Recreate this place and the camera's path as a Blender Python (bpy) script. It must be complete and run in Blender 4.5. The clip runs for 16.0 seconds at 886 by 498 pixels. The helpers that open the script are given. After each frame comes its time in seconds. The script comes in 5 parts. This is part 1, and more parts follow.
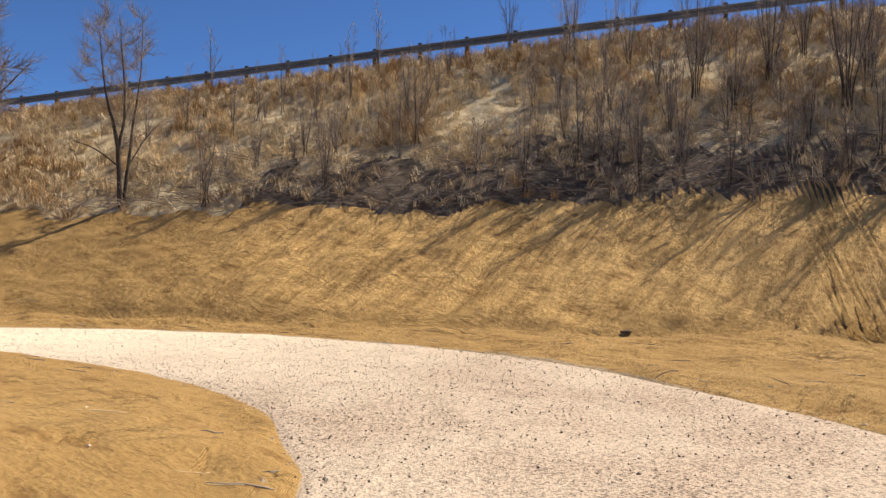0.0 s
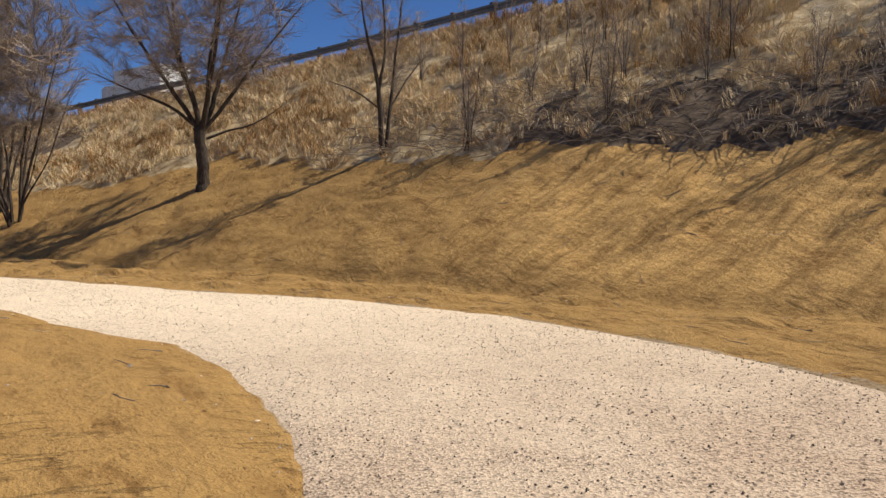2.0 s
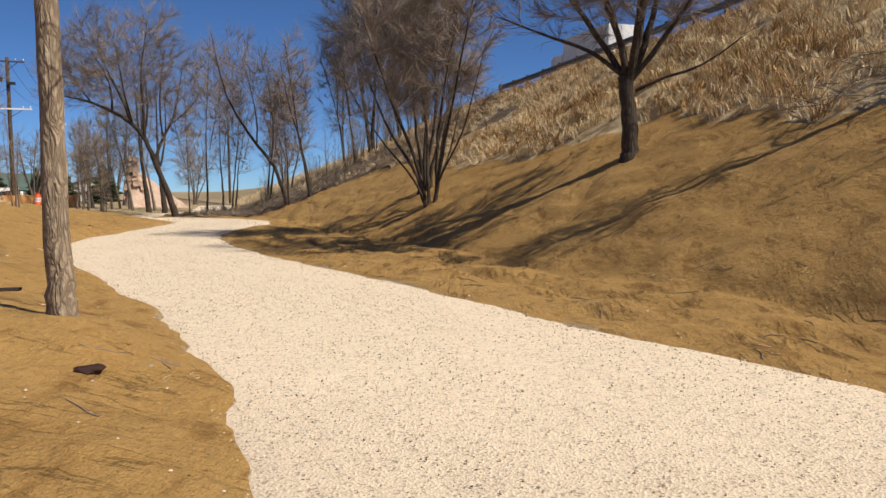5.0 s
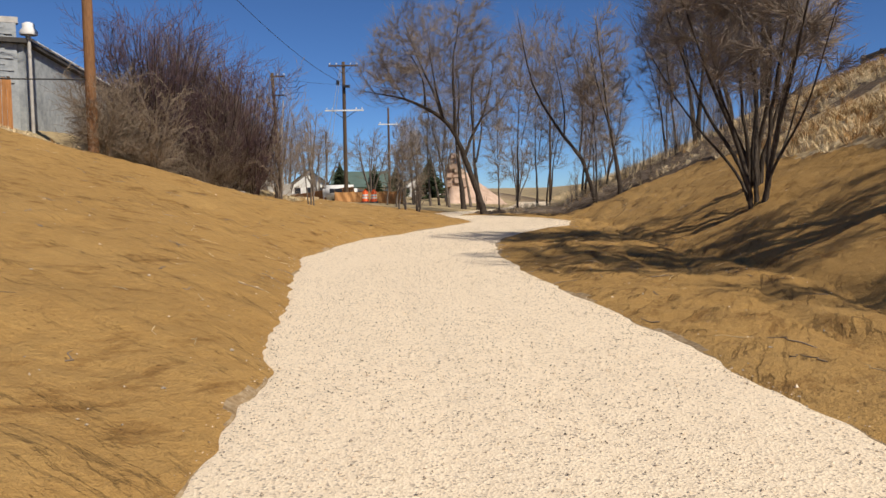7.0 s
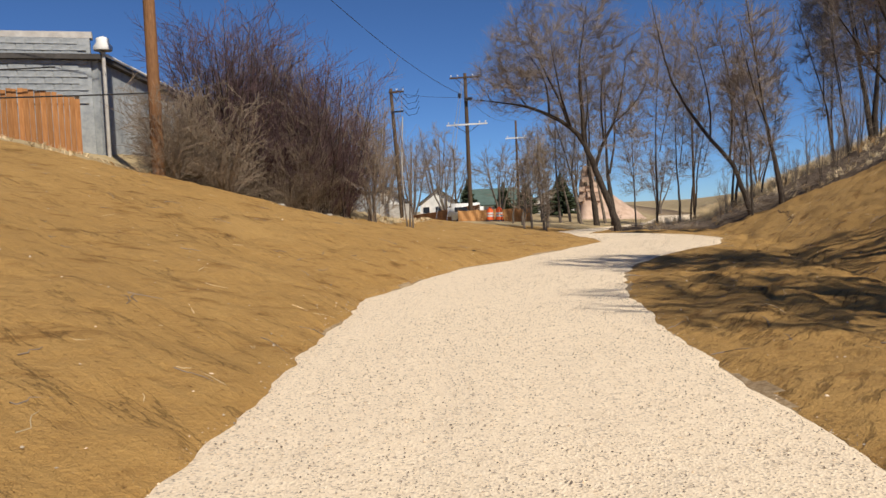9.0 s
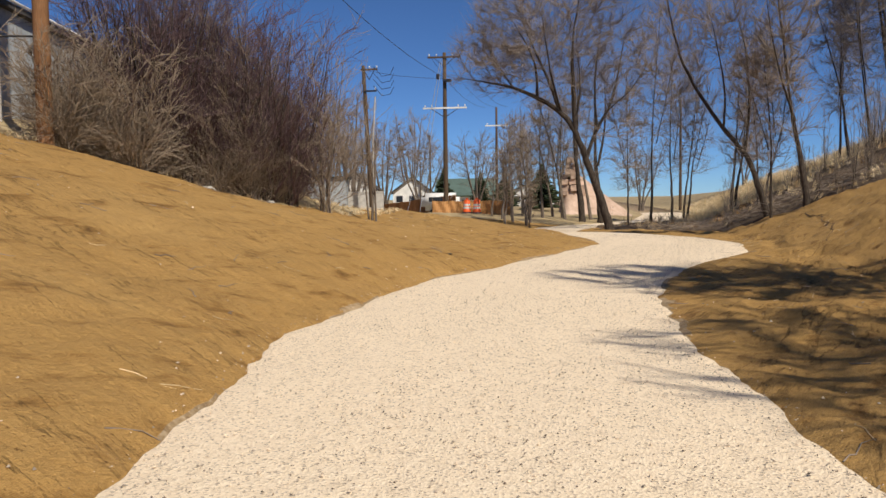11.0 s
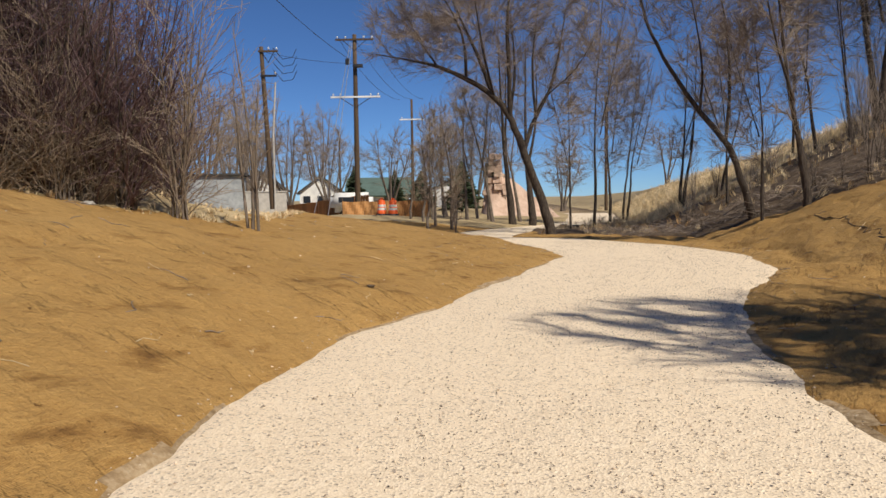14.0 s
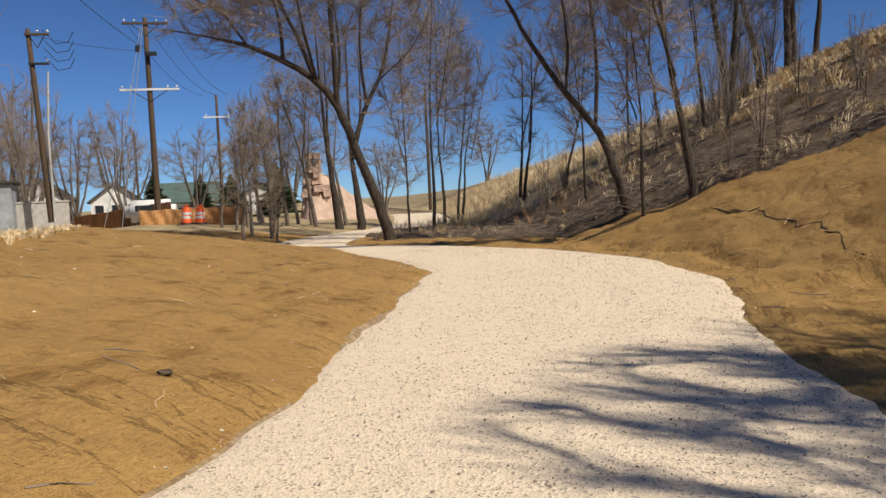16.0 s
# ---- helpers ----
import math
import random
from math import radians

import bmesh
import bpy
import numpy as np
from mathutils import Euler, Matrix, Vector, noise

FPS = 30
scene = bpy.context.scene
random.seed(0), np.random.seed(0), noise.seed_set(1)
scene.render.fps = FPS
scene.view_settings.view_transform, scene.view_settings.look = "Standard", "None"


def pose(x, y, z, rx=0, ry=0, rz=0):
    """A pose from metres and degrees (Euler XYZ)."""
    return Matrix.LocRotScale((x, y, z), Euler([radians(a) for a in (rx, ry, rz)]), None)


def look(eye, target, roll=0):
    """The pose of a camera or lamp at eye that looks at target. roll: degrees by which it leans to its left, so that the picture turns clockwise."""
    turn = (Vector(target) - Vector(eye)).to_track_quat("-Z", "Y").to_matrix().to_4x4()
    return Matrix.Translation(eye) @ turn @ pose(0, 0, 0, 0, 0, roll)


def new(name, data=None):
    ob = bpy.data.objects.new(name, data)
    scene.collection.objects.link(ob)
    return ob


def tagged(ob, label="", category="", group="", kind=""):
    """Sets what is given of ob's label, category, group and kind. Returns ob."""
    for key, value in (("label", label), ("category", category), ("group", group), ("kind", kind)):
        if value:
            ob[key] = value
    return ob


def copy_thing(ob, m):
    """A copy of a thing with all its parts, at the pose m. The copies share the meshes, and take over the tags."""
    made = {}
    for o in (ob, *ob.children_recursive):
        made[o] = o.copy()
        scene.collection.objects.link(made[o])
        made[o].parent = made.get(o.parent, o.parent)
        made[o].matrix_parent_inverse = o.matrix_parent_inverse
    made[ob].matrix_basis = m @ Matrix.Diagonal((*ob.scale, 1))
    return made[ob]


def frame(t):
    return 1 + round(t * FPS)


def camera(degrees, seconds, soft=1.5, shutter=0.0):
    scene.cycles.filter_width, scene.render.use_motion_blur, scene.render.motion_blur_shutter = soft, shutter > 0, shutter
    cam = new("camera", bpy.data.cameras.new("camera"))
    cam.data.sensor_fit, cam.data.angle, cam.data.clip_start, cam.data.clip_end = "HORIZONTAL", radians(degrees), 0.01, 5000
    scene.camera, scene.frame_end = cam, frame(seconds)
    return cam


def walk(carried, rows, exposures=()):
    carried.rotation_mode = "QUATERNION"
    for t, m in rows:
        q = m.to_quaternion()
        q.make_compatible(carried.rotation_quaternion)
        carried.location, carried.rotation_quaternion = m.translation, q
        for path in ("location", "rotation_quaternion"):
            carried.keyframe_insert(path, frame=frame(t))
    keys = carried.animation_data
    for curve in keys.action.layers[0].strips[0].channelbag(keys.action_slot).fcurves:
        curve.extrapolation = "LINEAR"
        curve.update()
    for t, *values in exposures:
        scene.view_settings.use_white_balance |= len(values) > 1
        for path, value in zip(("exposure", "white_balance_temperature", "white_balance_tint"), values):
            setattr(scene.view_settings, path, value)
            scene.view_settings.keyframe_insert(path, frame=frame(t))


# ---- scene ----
cam = camera(56.4, 16.0)
# seconds, place of the eye, tilt, heading, lean
PATH = [
    (0, (-2.177, -7.015, 1.354), 90.92, -51.80, 0.36),
    (0.5, (-1.129, -6.476, 1.370), 87.05, -49.16, -0.66),
    (1, (-0.140, -5.871, 1.430), 84.46, -45.71, -0.02),
    (1.5, (0.752, -5.178, 1.452), 83.18, -39.50, 0.13),
    (2, (1.483, -4.424, 1.461), 87.25, -29.76, -0.04),
    (2.5, (2.061, -3.520, 1.498), 89.97, -21.96, -0.46),
    (3, (2.506, -2.539, 1.503), 89.70, -11.29, -1.83),
    (3.2, (2.719, -2.136, 1.499), 87.47, -10.03, -1.50),
    (5.3, (4.047, 2.616, 1.434), 85.24, 4.78, -0.08),
    (5.5, (4.118, 3.077, 1.427), 84.56, 7.07, 0.39),
    (6, (4.154, 4.190, 1.420), 82.66, 14.76, 0.70),
    (6.5, (4.151, 5.360, 1.434), 83.75, 21.14, -0.51),
    (7, (4.038, 6.534, 1.465), 85.81, 24.42, -0.87),
    (7.5, (3.764, 7.687, 1.464), 86.14, 28.21, -1.47),
    (8, (3.470, 8.775, 1.439), 86.00, 30.26, -2.97),
    (8.5, (3.051, 9.820, 1.468), 86.85, 32.29, -2.69),
    (9, (2.633, 10.916, 1.447), 87.28, 33.96, -2.58),
    (9.2, (2.459, 11.338, 1.437), 86.71, 33.63, -2.38),
    (11.3, (-0.298, 15.496, 1.485), 86.64, 32.14, -0.62),
    (11.5, (-0.519, 15.847, 1.478), 87.40, 32.40, -0.24),
    (12, (-1.050, 16.705, 1.460), 87.66, 31.62, -1.20),
    (12.5, (-1.635, 17.622, 1.435), 86.91, 31.00, -2.21),
    (13, (-2.265, 18.488, 1.432), 86.65, 30.52, -0.78),
    (13.5, (-2.847, 19.430, 1.436), 86.98, 29.24, -1.44),
    (14, (-3.460, 20.463, 1.444), 86.45, 25.98, -0.90),
    (14.5, (-4.060, 21.509, 1.437), 85.46, 21.86, 0.44),
    (15, (-4.667, 22.531, 1.427), 85.27, 18.58, -0.35),
    (15.5, (-5.311, 23.578, 1.434), 85.67, 15.05, -1.60),
    (16, (-5.797, 24.592, 1.440), 86.17, 13.15, -2.70),
]
walk(cam, [(t, pose(*eye, 90, 0, turn) @ pose(0, 0, 0, tilt - 90) @ pose(0, 0, 0, 0, 0, lean)) for t, eye, tilt, turn, lean in PATH],
     [(0, 0.5), (1.2, 0.3), (2, 0.15), (2.5, 0.3), (4.5, 0.05), (7, -0.05), (16, -0.1)])


# ---- world, sun, exposure ----
SUN_AZ, SUN_EL = 67.0, 46.0            # shadows fall towards this heading; height of the sun
sd = Vector((math.sin(radians(SUN_AZ)) * math.cos(radians(SUN_EL)), -math.cos(radians(SUN_AZ)) * math.cos(radians(SUN_EL)), math.sin(radians(SUN_EL))))
world = bpy.data.worlds.new("world")
scene.world = world
world.use_nodes = True
wn = world.node_tree.nodes
sky = wn.new("ShaderNodeTexSky")
sky.sky_type, sky.sun_disc = "NISHITA", False
sky.sun_elevation, sky.sun_rotation = radians(SUN_EL), math.atan2(sd.x, sd.y)
sky.altitude, sky.air_density, sky.dust_density, sky.ozone_density = 3000, 0.8, 0.0, 5.0
wn["Background"].inputs["Strength"].default_value = 0.075
deep = wn.new("ShaderNodeMix")
deep.data_type, deep.blend_type = "RGBA", "MULTIPLY"
deep.inputs[0].default_value, deep.inputs[7].default_value = 1.0, (0.75, 0.98, 1.22, 1)
world.node_tree.links.new(sky.outputs[0], deep.inputs[6])
world.node_tree.links.new(deep.outputs[2], wn["Background"].inputs["Color"])
sun = new("sun", bpy.data.lights.new("sun", "SUN"))
sun.data.energy, sun.data.angle, sun.data.color = 5.0, radians(0.53), (1.0, 0.9, 0.76)
sun.matrix_world = look(sd * 100, (0, 0, 0))


# ---- materials ----
def material(name, rough=0.9, metal=0.0):
    m = bpy.data.materials.new(name)
    m.use_nodes = True
    b = m.node_tree.nodes["Principled BSDF"]
    b.inputs["Roughness"].default_value, b.inputs["Metallic"].default_value = rough, metal
    b.inputs["Specular IOR Level"].default_value = 0.25
    return m, m.node_tree.nodes, m.node_tree.links, b


def coords(n, l, scale=(1, 1, 1), turn=0.0, kind="Object"):
    tc, mp = n.new("ShaderNodeTexCoord"), n.new("ShaderNodeMapping")
    mp.inputs["Scale"].default_value = scale
    mp.inputs["Rotation"].default_value = (0, 0, turn)
    l.new(tc.outputs[kind], mp.inputs["Vector"])
    return mp.outputs["Vector"]


def noise_tex(n, l, vec, scale, detail=4.0, rough=0.6):
    t = n.new("ShaderNodeTexNoise")
    t.inputs["Scale"].default_value, t.inputs["Detail"].default_value, t.inputs["Roughness"].default_value = scale, detail, rough
    l.new(vec, t.inputs["Vector"])
    return t.outputs["Fac"]


def ramp(n, l, fac, *stops):
    r = n.new("ShaderNodeValToRGB")
    e = r.color_ramp.elements
    while len(e) < len(stops):
        e.new(0.5)
    for el, (p, c) in zip(e, stops):
        el.position, el.color = p, (*c, 1)
    l.new(fac, r.inputs["Fac"])
    return r.outputs["Color"]


def mix(n, l, fac, a, b, mode="MIX"):
    m = n.new("ShaderNodeMix")
    m.data_type, m.blend_type = "RGBA", mode
    for sock, v in ((m.inputs[0], fac), (m.inputs[6], a), (m.inputs[7], b)):
        if isinstance(v, (int, float)):
            sock.default_value = v
        elif isinstance(v, tuple):
            sock.default_value = (*v, 1)
        else:
            l.new(v, sock)
    return m.outputs[2]


def bump(n, l, b, height, strength=0.5, dist=0.02, under=None):
    k = n.new("ShaderNodeBump")
    k.inputs["Strength"].default_value, k.inputs["Distance"].default_value = strength, dist
    l.new(height, k.inputs["Height"])
    if under is not None:
        l.new(under, k.inputs["Normal"])
    l.new(k.outputs[0], b.inputs["Normal"])
    return k.outputs[0]


TURN = math.atan2(0.383, 0.924)        # the trail corridor runs this far to the left of +y


def mat_blanket():
    m, n, l, b = material("coir_blanket", 0.95)
    v = coords(n, l, (1, 1, 1), -TURN)
    big = noise_tex(n, l, v, 0.4, 5, 0.6)
    mid = noise_tex(n, l, v, 3.0, 7, 0.72)
    dash = noise_tex(n, l, coords(n, l, (2.8, 1.0, 2), -TURN - 0.5), 1.0, 6, 0.66)
    fib = noise_tex(n, l, coords(n, l, (90, 9, 40), -TURN - 0.5), 1.0, 3, 0.75)
    spot = noise_tex(n, l, v, 11.0, 5, 0.7)
    c = ramp(n, l, big, (0.3, (0.36, 0.22, 0.08)), (0.5, (0.46, 0.285, 0.105)), (0.7, (0.54, 0.36, 0.15)))
    c = mix(n, l, 0.5, c, ramp(n, l, mid, (0.28, (0.17, 0.095, 0.035)), (0.44, (0.42, 0.25, 0.075)), (0.75, (0.54, 0.36, 0.13))))
    c = mix(n, l, 0.38, c, ramp(n, l, fib, (0.3, (0.22, 0.13, 0.045)), (0.65, (0.56, 0.37, 0.14))))
    c = mix(n, l, 1.0, c, ramp(n, l, dash, (0.3, (0.5, 0.44, 0.4)), (0.385, (0.78, 0.74, 0.7)), (0.45, (1, 1, 1))), "MULTIPLY")
    c = mix(n, l, 1.0, c, ramp(n, l, spot, (0.3, (0.36, 0.3, 0.26)), (0.37, (1, 1, 1))), "MULTIPLY")
    pos = n.new("ShaderNodeSeparateXYZ")
    l.new(v, pos.inputs[0])
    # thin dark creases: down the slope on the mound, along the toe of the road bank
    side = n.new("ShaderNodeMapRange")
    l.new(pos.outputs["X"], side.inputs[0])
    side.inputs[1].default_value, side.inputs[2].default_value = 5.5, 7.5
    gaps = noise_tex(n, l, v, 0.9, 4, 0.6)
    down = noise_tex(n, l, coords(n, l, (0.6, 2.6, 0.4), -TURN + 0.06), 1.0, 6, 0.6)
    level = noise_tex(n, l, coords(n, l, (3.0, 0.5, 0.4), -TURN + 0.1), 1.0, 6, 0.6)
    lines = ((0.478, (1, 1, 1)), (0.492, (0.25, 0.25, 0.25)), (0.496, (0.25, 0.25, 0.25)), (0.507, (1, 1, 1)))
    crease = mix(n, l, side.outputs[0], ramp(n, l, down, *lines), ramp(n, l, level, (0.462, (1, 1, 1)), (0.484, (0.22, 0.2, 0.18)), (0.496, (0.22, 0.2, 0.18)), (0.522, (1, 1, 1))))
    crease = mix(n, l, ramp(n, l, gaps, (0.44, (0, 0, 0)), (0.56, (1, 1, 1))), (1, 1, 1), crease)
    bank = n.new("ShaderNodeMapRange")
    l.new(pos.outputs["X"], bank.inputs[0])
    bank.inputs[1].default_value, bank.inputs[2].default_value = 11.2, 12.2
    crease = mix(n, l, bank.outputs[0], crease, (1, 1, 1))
    # the shade inside the creases is multiplied into the blanket colour
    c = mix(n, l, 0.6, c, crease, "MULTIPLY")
    weave = n.new("ShaderNodeTexWave")
    weave.inputs["Scale"].default_value, weave.inputs["Distortion"].default_value = 26.0, 3.0
    weave.inputs["Detail"].default_value, weave.inputs["Detail Scale"].default_value = 3.0, 0.6
    l.new(coords(n, l, (1, 1, 1), -TURN + 1.3), weave.inputs["Vector"])
    c = mix(n, l, 0.55, c, ramp(n, l, weave.outputs["Fac"], (0.1, (0.62, 0.57, 0.5)), (0.6, (1.12, 1.12, 1.12))), "MULTIPLY")
    c = mix(n, l, 1.0, c, (1.02, 0.99, 0.95), "MULTIPLY")
    # scrapes running down the cut bank
    up, along_ = n.new("ShaderNodeMapRange"), n.new("ShaderNodeMapRange")
    l.new(pos.outputs["X"], up.inputs[0])
    l.new(pos.outputs["Y"], along_.inputs[0])
    up.inputs[1].default_value, up.inputs[2].default_value = 11.0, 12.0
    along_.inputs[1].default_value, along_.inputs[2].default_value = 7.0, 3.0
    both = n.new("ShaderNodeMath")
    both.operation = "MULTIPLY"
    l.new(up.outputs[0], both.inputs[0])
    l.new(along_.outputs[0], both.inputs[1])
    scr = noise_tex(n, l, coords(n, l, (0.6, 3.6, 0.6), -TURN + 0.12), 1.0, 7, 0.7)
    c = mix(n, l, both.outputs[0], c, mix(n, l, 1.0, c, ramp(n, l, scr, (0.34, (0.8, 0.77, 0.73)), (0.44, (1.2, 1.2, 1.2)), (0.56, (1.6, 1.63, 1.72))), "MULTIPLY"))
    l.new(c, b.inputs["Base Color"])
    k = bump(n, l, b, mid, 0.9, 0.11)
    k = bump(n, l, b, scr, 0.4, 0.1, k)
    k = bump(n, l, b, crease, 0.6, 0.02, k)
    k = bump(n, l, b, weave.outputs["Fac"], 0.5, 0.004, k)
    k = bump(n, l, b, dash, 0.6, 0.07, k)
    k = bump(n, l, b, spot, 0.5, 0.03, k)
    bump(n, l, b, fib, 0.35, 0.006, k)
    return m


def mat_gravel():
    m, n, l, b = material("crushed_gravel", 0.95)
    v = coords(n, l)
    vo = n.new("ShaderNodeTexVoronoi")
    vo.inputs["Scale"].default_value = 62
    l.new(v, vo.inputs["Vector"])
    sep = n.new("ShaderNodeSeparateColor")
    l.new(vo.outputs["Color"], sep.inputs[0])
    c = ramp(n, l, sep.outputs[0], (0.0, (0.1, 0.085, 0.07)), (0.07, (0.36, 0.29, 0.22)), (0.16, (0.76, 0.625, 0.44)), (0.6, (0.91, 0.755, 0.54)), (1.0, (0.98, 0.845, 0.63)))
    big = noise_tex(n, l, v, 0.5, 5)
    fine = noise_tex(n, l, v, 9.0, 6, 0.75)
    c = mix(n, l, 0.45, c, ramp(n, l, fine, (0.3, (0.5, 0.42, 0.33)), (0.45, (0.78, 0.65, 0.49)), (0.7, (0.88, 0.76, 0.59))))
    # a reddish spill where the trail turns under the bank
    pos = n.new("ShaderNodeSeparateXYZ")
    l.new(coords(n, l), pos.inputs[0])
    mr = n.new("ShaderNodeMapRange")
    l.new(pos.outputs["Y"], mr.inputs[0])
    mr.inputs[1].default_value, mr.inputs[2].default_value = 8.0, -2.0
    pk = n.new("ShaderNodeMath")
    pk.operation = "MULTIPLY"
    l.new(mr.outputs[0], pk.inputs[0])
    l.new(ramp(n, l, big, (0.35, (0.6, 0.6, 0.6)), (0.62, (1, 1, 1))), pk.inputs[1])
    c = mix(n, l, pk.outputs[0], c, mix(n, l, 1.0, mix(n, l, 1.0, c, (0.62, 0.56, 0.54), "MULTIPLY"), ramp(n, l, sep.outputs[1], (0.0, (0.25, 0.23, 0.22)), (0.2, (0.5, 0.48, 0.47)), (0.4, (1, 1, 1)), (1.0, (1.2, 1.2, 1.2))), "MULTIPLY"))
    l.new(c, b.inputs["Base Color"])
    k = bump(n, l, b, vo.outputs["Distance"], 0.6, 0.009)
    bump(n, l, b, fine, 0.45, 0.03, k)
    return m


def mat_noise(name, stops, scale=6.0, rough=0.9, strength=0.4, dist=0.02, stretch=(1, 1, 1), metal=0.0, jitter=0.0, island=False):
    m, n, l, b = material(name, rough, metal)
    v = coords(n, l, stretch)
    f = noise_tex(n, l, v, scale, 6, 0.65)
    c = ramp(n, l, f, *stops)
    c2 = noise_tex(n, l, v, scale * 0.13, 3)
    c = mix(n, l, 0.5, c, ramp(n, l, c2, (0.3, (0.65, 0.65, 0.65)), (0.7, (1.25, 1.25, 1.25))), "MULTIPLY")
    if jitter:
        if island:
            r = n.new("ShaderNodeNewGeometry").outputs["Random Per Island"]
        else:
            r = n.new("ShaderNodeObjectInfo").outputs["Random"]
        c = mix(n, l, jitter, c, ramp(n, l, r, (0.0, (0.3, 0.3, 0.3)), (0.5, (0.9, 0.88, 0.85)), (1.0, (1.5, 1.4, 1.3))), "MULTIPLY")
    l.new(c, b.inputs["Base Color"])
    bump(n, l, b, f, strength, dist)
    return m


def mat_bark(name, dark, light, scale=14.0, depth=0.03, squash=0.16):
    m, n, l, b = material(name, 0.95)
    v = coords(n, l, (1, 1, squash))
    vo = n.new("ShaderNodeTexVoronoi")
    vo.feature = "DISTANCE_TO_EDGE"
    vo.inputs["Scale"].default_value = scale
    nz = n.new("ShaderNodeTexNoise")
    nz.inputs["Scale"].default_value, nz.inputs["Detail"].default_value = 5.0, 5
    l.new(v, nz.inputs["Vector"])
    vm = mix(n, l, 0.25, v, nz.outputs["Color"])
    l.new(vm, vo.inputs["Vector"])
    f = noise_tex(n, l, coords(n, l), 6, 6)
    c = ramp(n, l, vo.outputs["Distance"], (0.02, tuple(k * 0.4 for k in dark)), (0.12, dark), (0.4, light))
    c = mix(n, l, 0.5, c, ramp(n, l, f, (0.3, dark), (0.7, light)))
    l.new(c, b.inputs["Base Color"])
    bump(n, l, b, vo.outputs["Distance"], 0.9, depth)
    return m


def mat_plain(name, col, rough=0.6, metal=0.0, vary=0.2, scale=8.0):
    lo, hi = tuple(k * (1 - vary) for k in col), tuple(min(1, k * (1 + vary)) for k in col)
    return mat_noise(name, ((0.3, lo), (0.7, hi)), scale, rough, 0.15, 0.01, metal=metal)


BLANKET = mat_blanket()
GRAVEL = mat_gravel()
SLOPE_SOIL = mat_noise("dry_slope_soil", ((0.25, (0.16, 0.105, 0.055)), (0.42, (0.38, 0.27, 0.14)), (0.55, (0.55, 0.43, 0.25)), (0.75, (0.68, 0.57, 0.38))), 2.2, 0.95, 0.8, 0.15)
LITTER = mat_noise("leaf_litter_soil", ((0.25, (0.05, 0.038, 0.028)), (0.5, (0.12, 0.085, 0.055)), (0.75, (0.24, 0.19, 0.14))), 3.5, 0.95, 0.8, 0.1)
EDGE_SOIL = mat_noise("trail_edge_soil", ((0.25, (0.16, 0.1, 0.05)), (0.5, (0.32, 0.23, 0.13)), (0.75, (0.5, 0.4, 0.27))), 14, 0.95, 0.7, 0.03)
FIELD = mat_noise("dry_field", ((0.25, (0.24, 0.17, 0.09)), (0.5, (0.4, 0.31, 0.17)), (0.75, (0.52, 0.42, 0.26))), 0.8, 0.95, 0.6, 0.2)
GRASS = mat_noise("dry_grass", ((0.3, (0.5, 0.38, 0.2)), (0.5, (0.72, 0.58, 0.36)), (0.7, (0.86, 0.75, 0.53))), 1.3, 0.9, 0, 0.01, jitter=0.5, island=True)
RUST_GRASS = mat_noise("rusty_grass", ((0.3, (0.27, 0.16, 0.07)), (0.7, (0.52, 0.34, 0.155))), 1.3, 0.9, 0, 0.01, jitter=0.6, island=True)
CHIP = mat_noise("dark_gravel_chip", ((0.3, (0.1, 0.085, 0.07)), (0.7, (0.24, 0.2, 0.16))), 30, 0.9, 0.2, 0.005, jitter=0.6, island=True)
STONE = mat_noise("gravel_stone", ((0.3, (0.46, 0.39, 0.31)), (0.7, (0.76, 0.66, 0.53))), 30, 0.9, 0.2, 0.005, jitter=0.75, island=True)
BARK_PALE = mat_bark("cottonwood_bark", (0.22, 0.165, 0.115), (0.5, 0.41, 0.3), 24, 0.05, 0.3)
BARK_DARK = mat_bark("dark_bark", (0.04, 0.031, 0.025), (0.115, 0.092, 0.072), 18, 0.03)
BARK_GREY = mat_bark("grey_bark", (0.13, 0.105, 0.085), (0.3, 0.25, 0.2), 20, 0.02)
TWIG_DARK = mat_noise("dark_bare_twig", ((0.3, (0.08, 0.066, 0.055)), (0.7, (0.18, 0.15, 0.125))), 1.5, 0.8, 0, 0.01)
TWIG = mat_noise("bare_twig", ((0.3, (0.18, 0.148, 0.12)), (0.7, (0.35, 0.285, 0.23))), 1.5, 0.8, 0, 0.01)
TWIG_TAN = mat_noise("tan_twig", ((0.3, (0.21, 0.165, 0.12)), (0.7, (0.39, 0.315, 0.235))), 1.5, 0.8, 0, 0.01)
TWIG_RED = mat_noise("purple_brown_twig", ((0.3, (0.085, 0.056, 0.062)), (0.7, (0.19, 0.125, 0.13))), 1.5, 0.8, 0, 0.01)
GALV = mat_plain("weathered_galvanised_steel", (0.16, 0.165, 0.165), 0.55, 0.6)
POLE_WOOD = mat_noise("creosote_pole_wood", ((0.3, (0.05, 0.035, 0.022)), (0.7, (0.14, 0.095, 0.06))), 8, 0.85, 0.4, 0.02, (6, 6, 0.5))
POLE_BROWN = mat_noise("brown_pole_wood", ((0.3, (0.17, 0.085, 0.04)), (0.7, (0.32, 0.17, 0.08))), 8, 0.85, 0.4, 0.02, (6, 6, 0.5))
WHITE_PAINT = mat_plain("white_paint", (0.78, 0.78, 0.75), 0.5, 0, 0.08)
DARK_METAL = mat_plain("dark_metal", (0.05, 0.05, 0.055), 0.5, 0.5)
CABLE = mat_plain("cable_black", (0.03, 0.03, 0.032), 0.6)
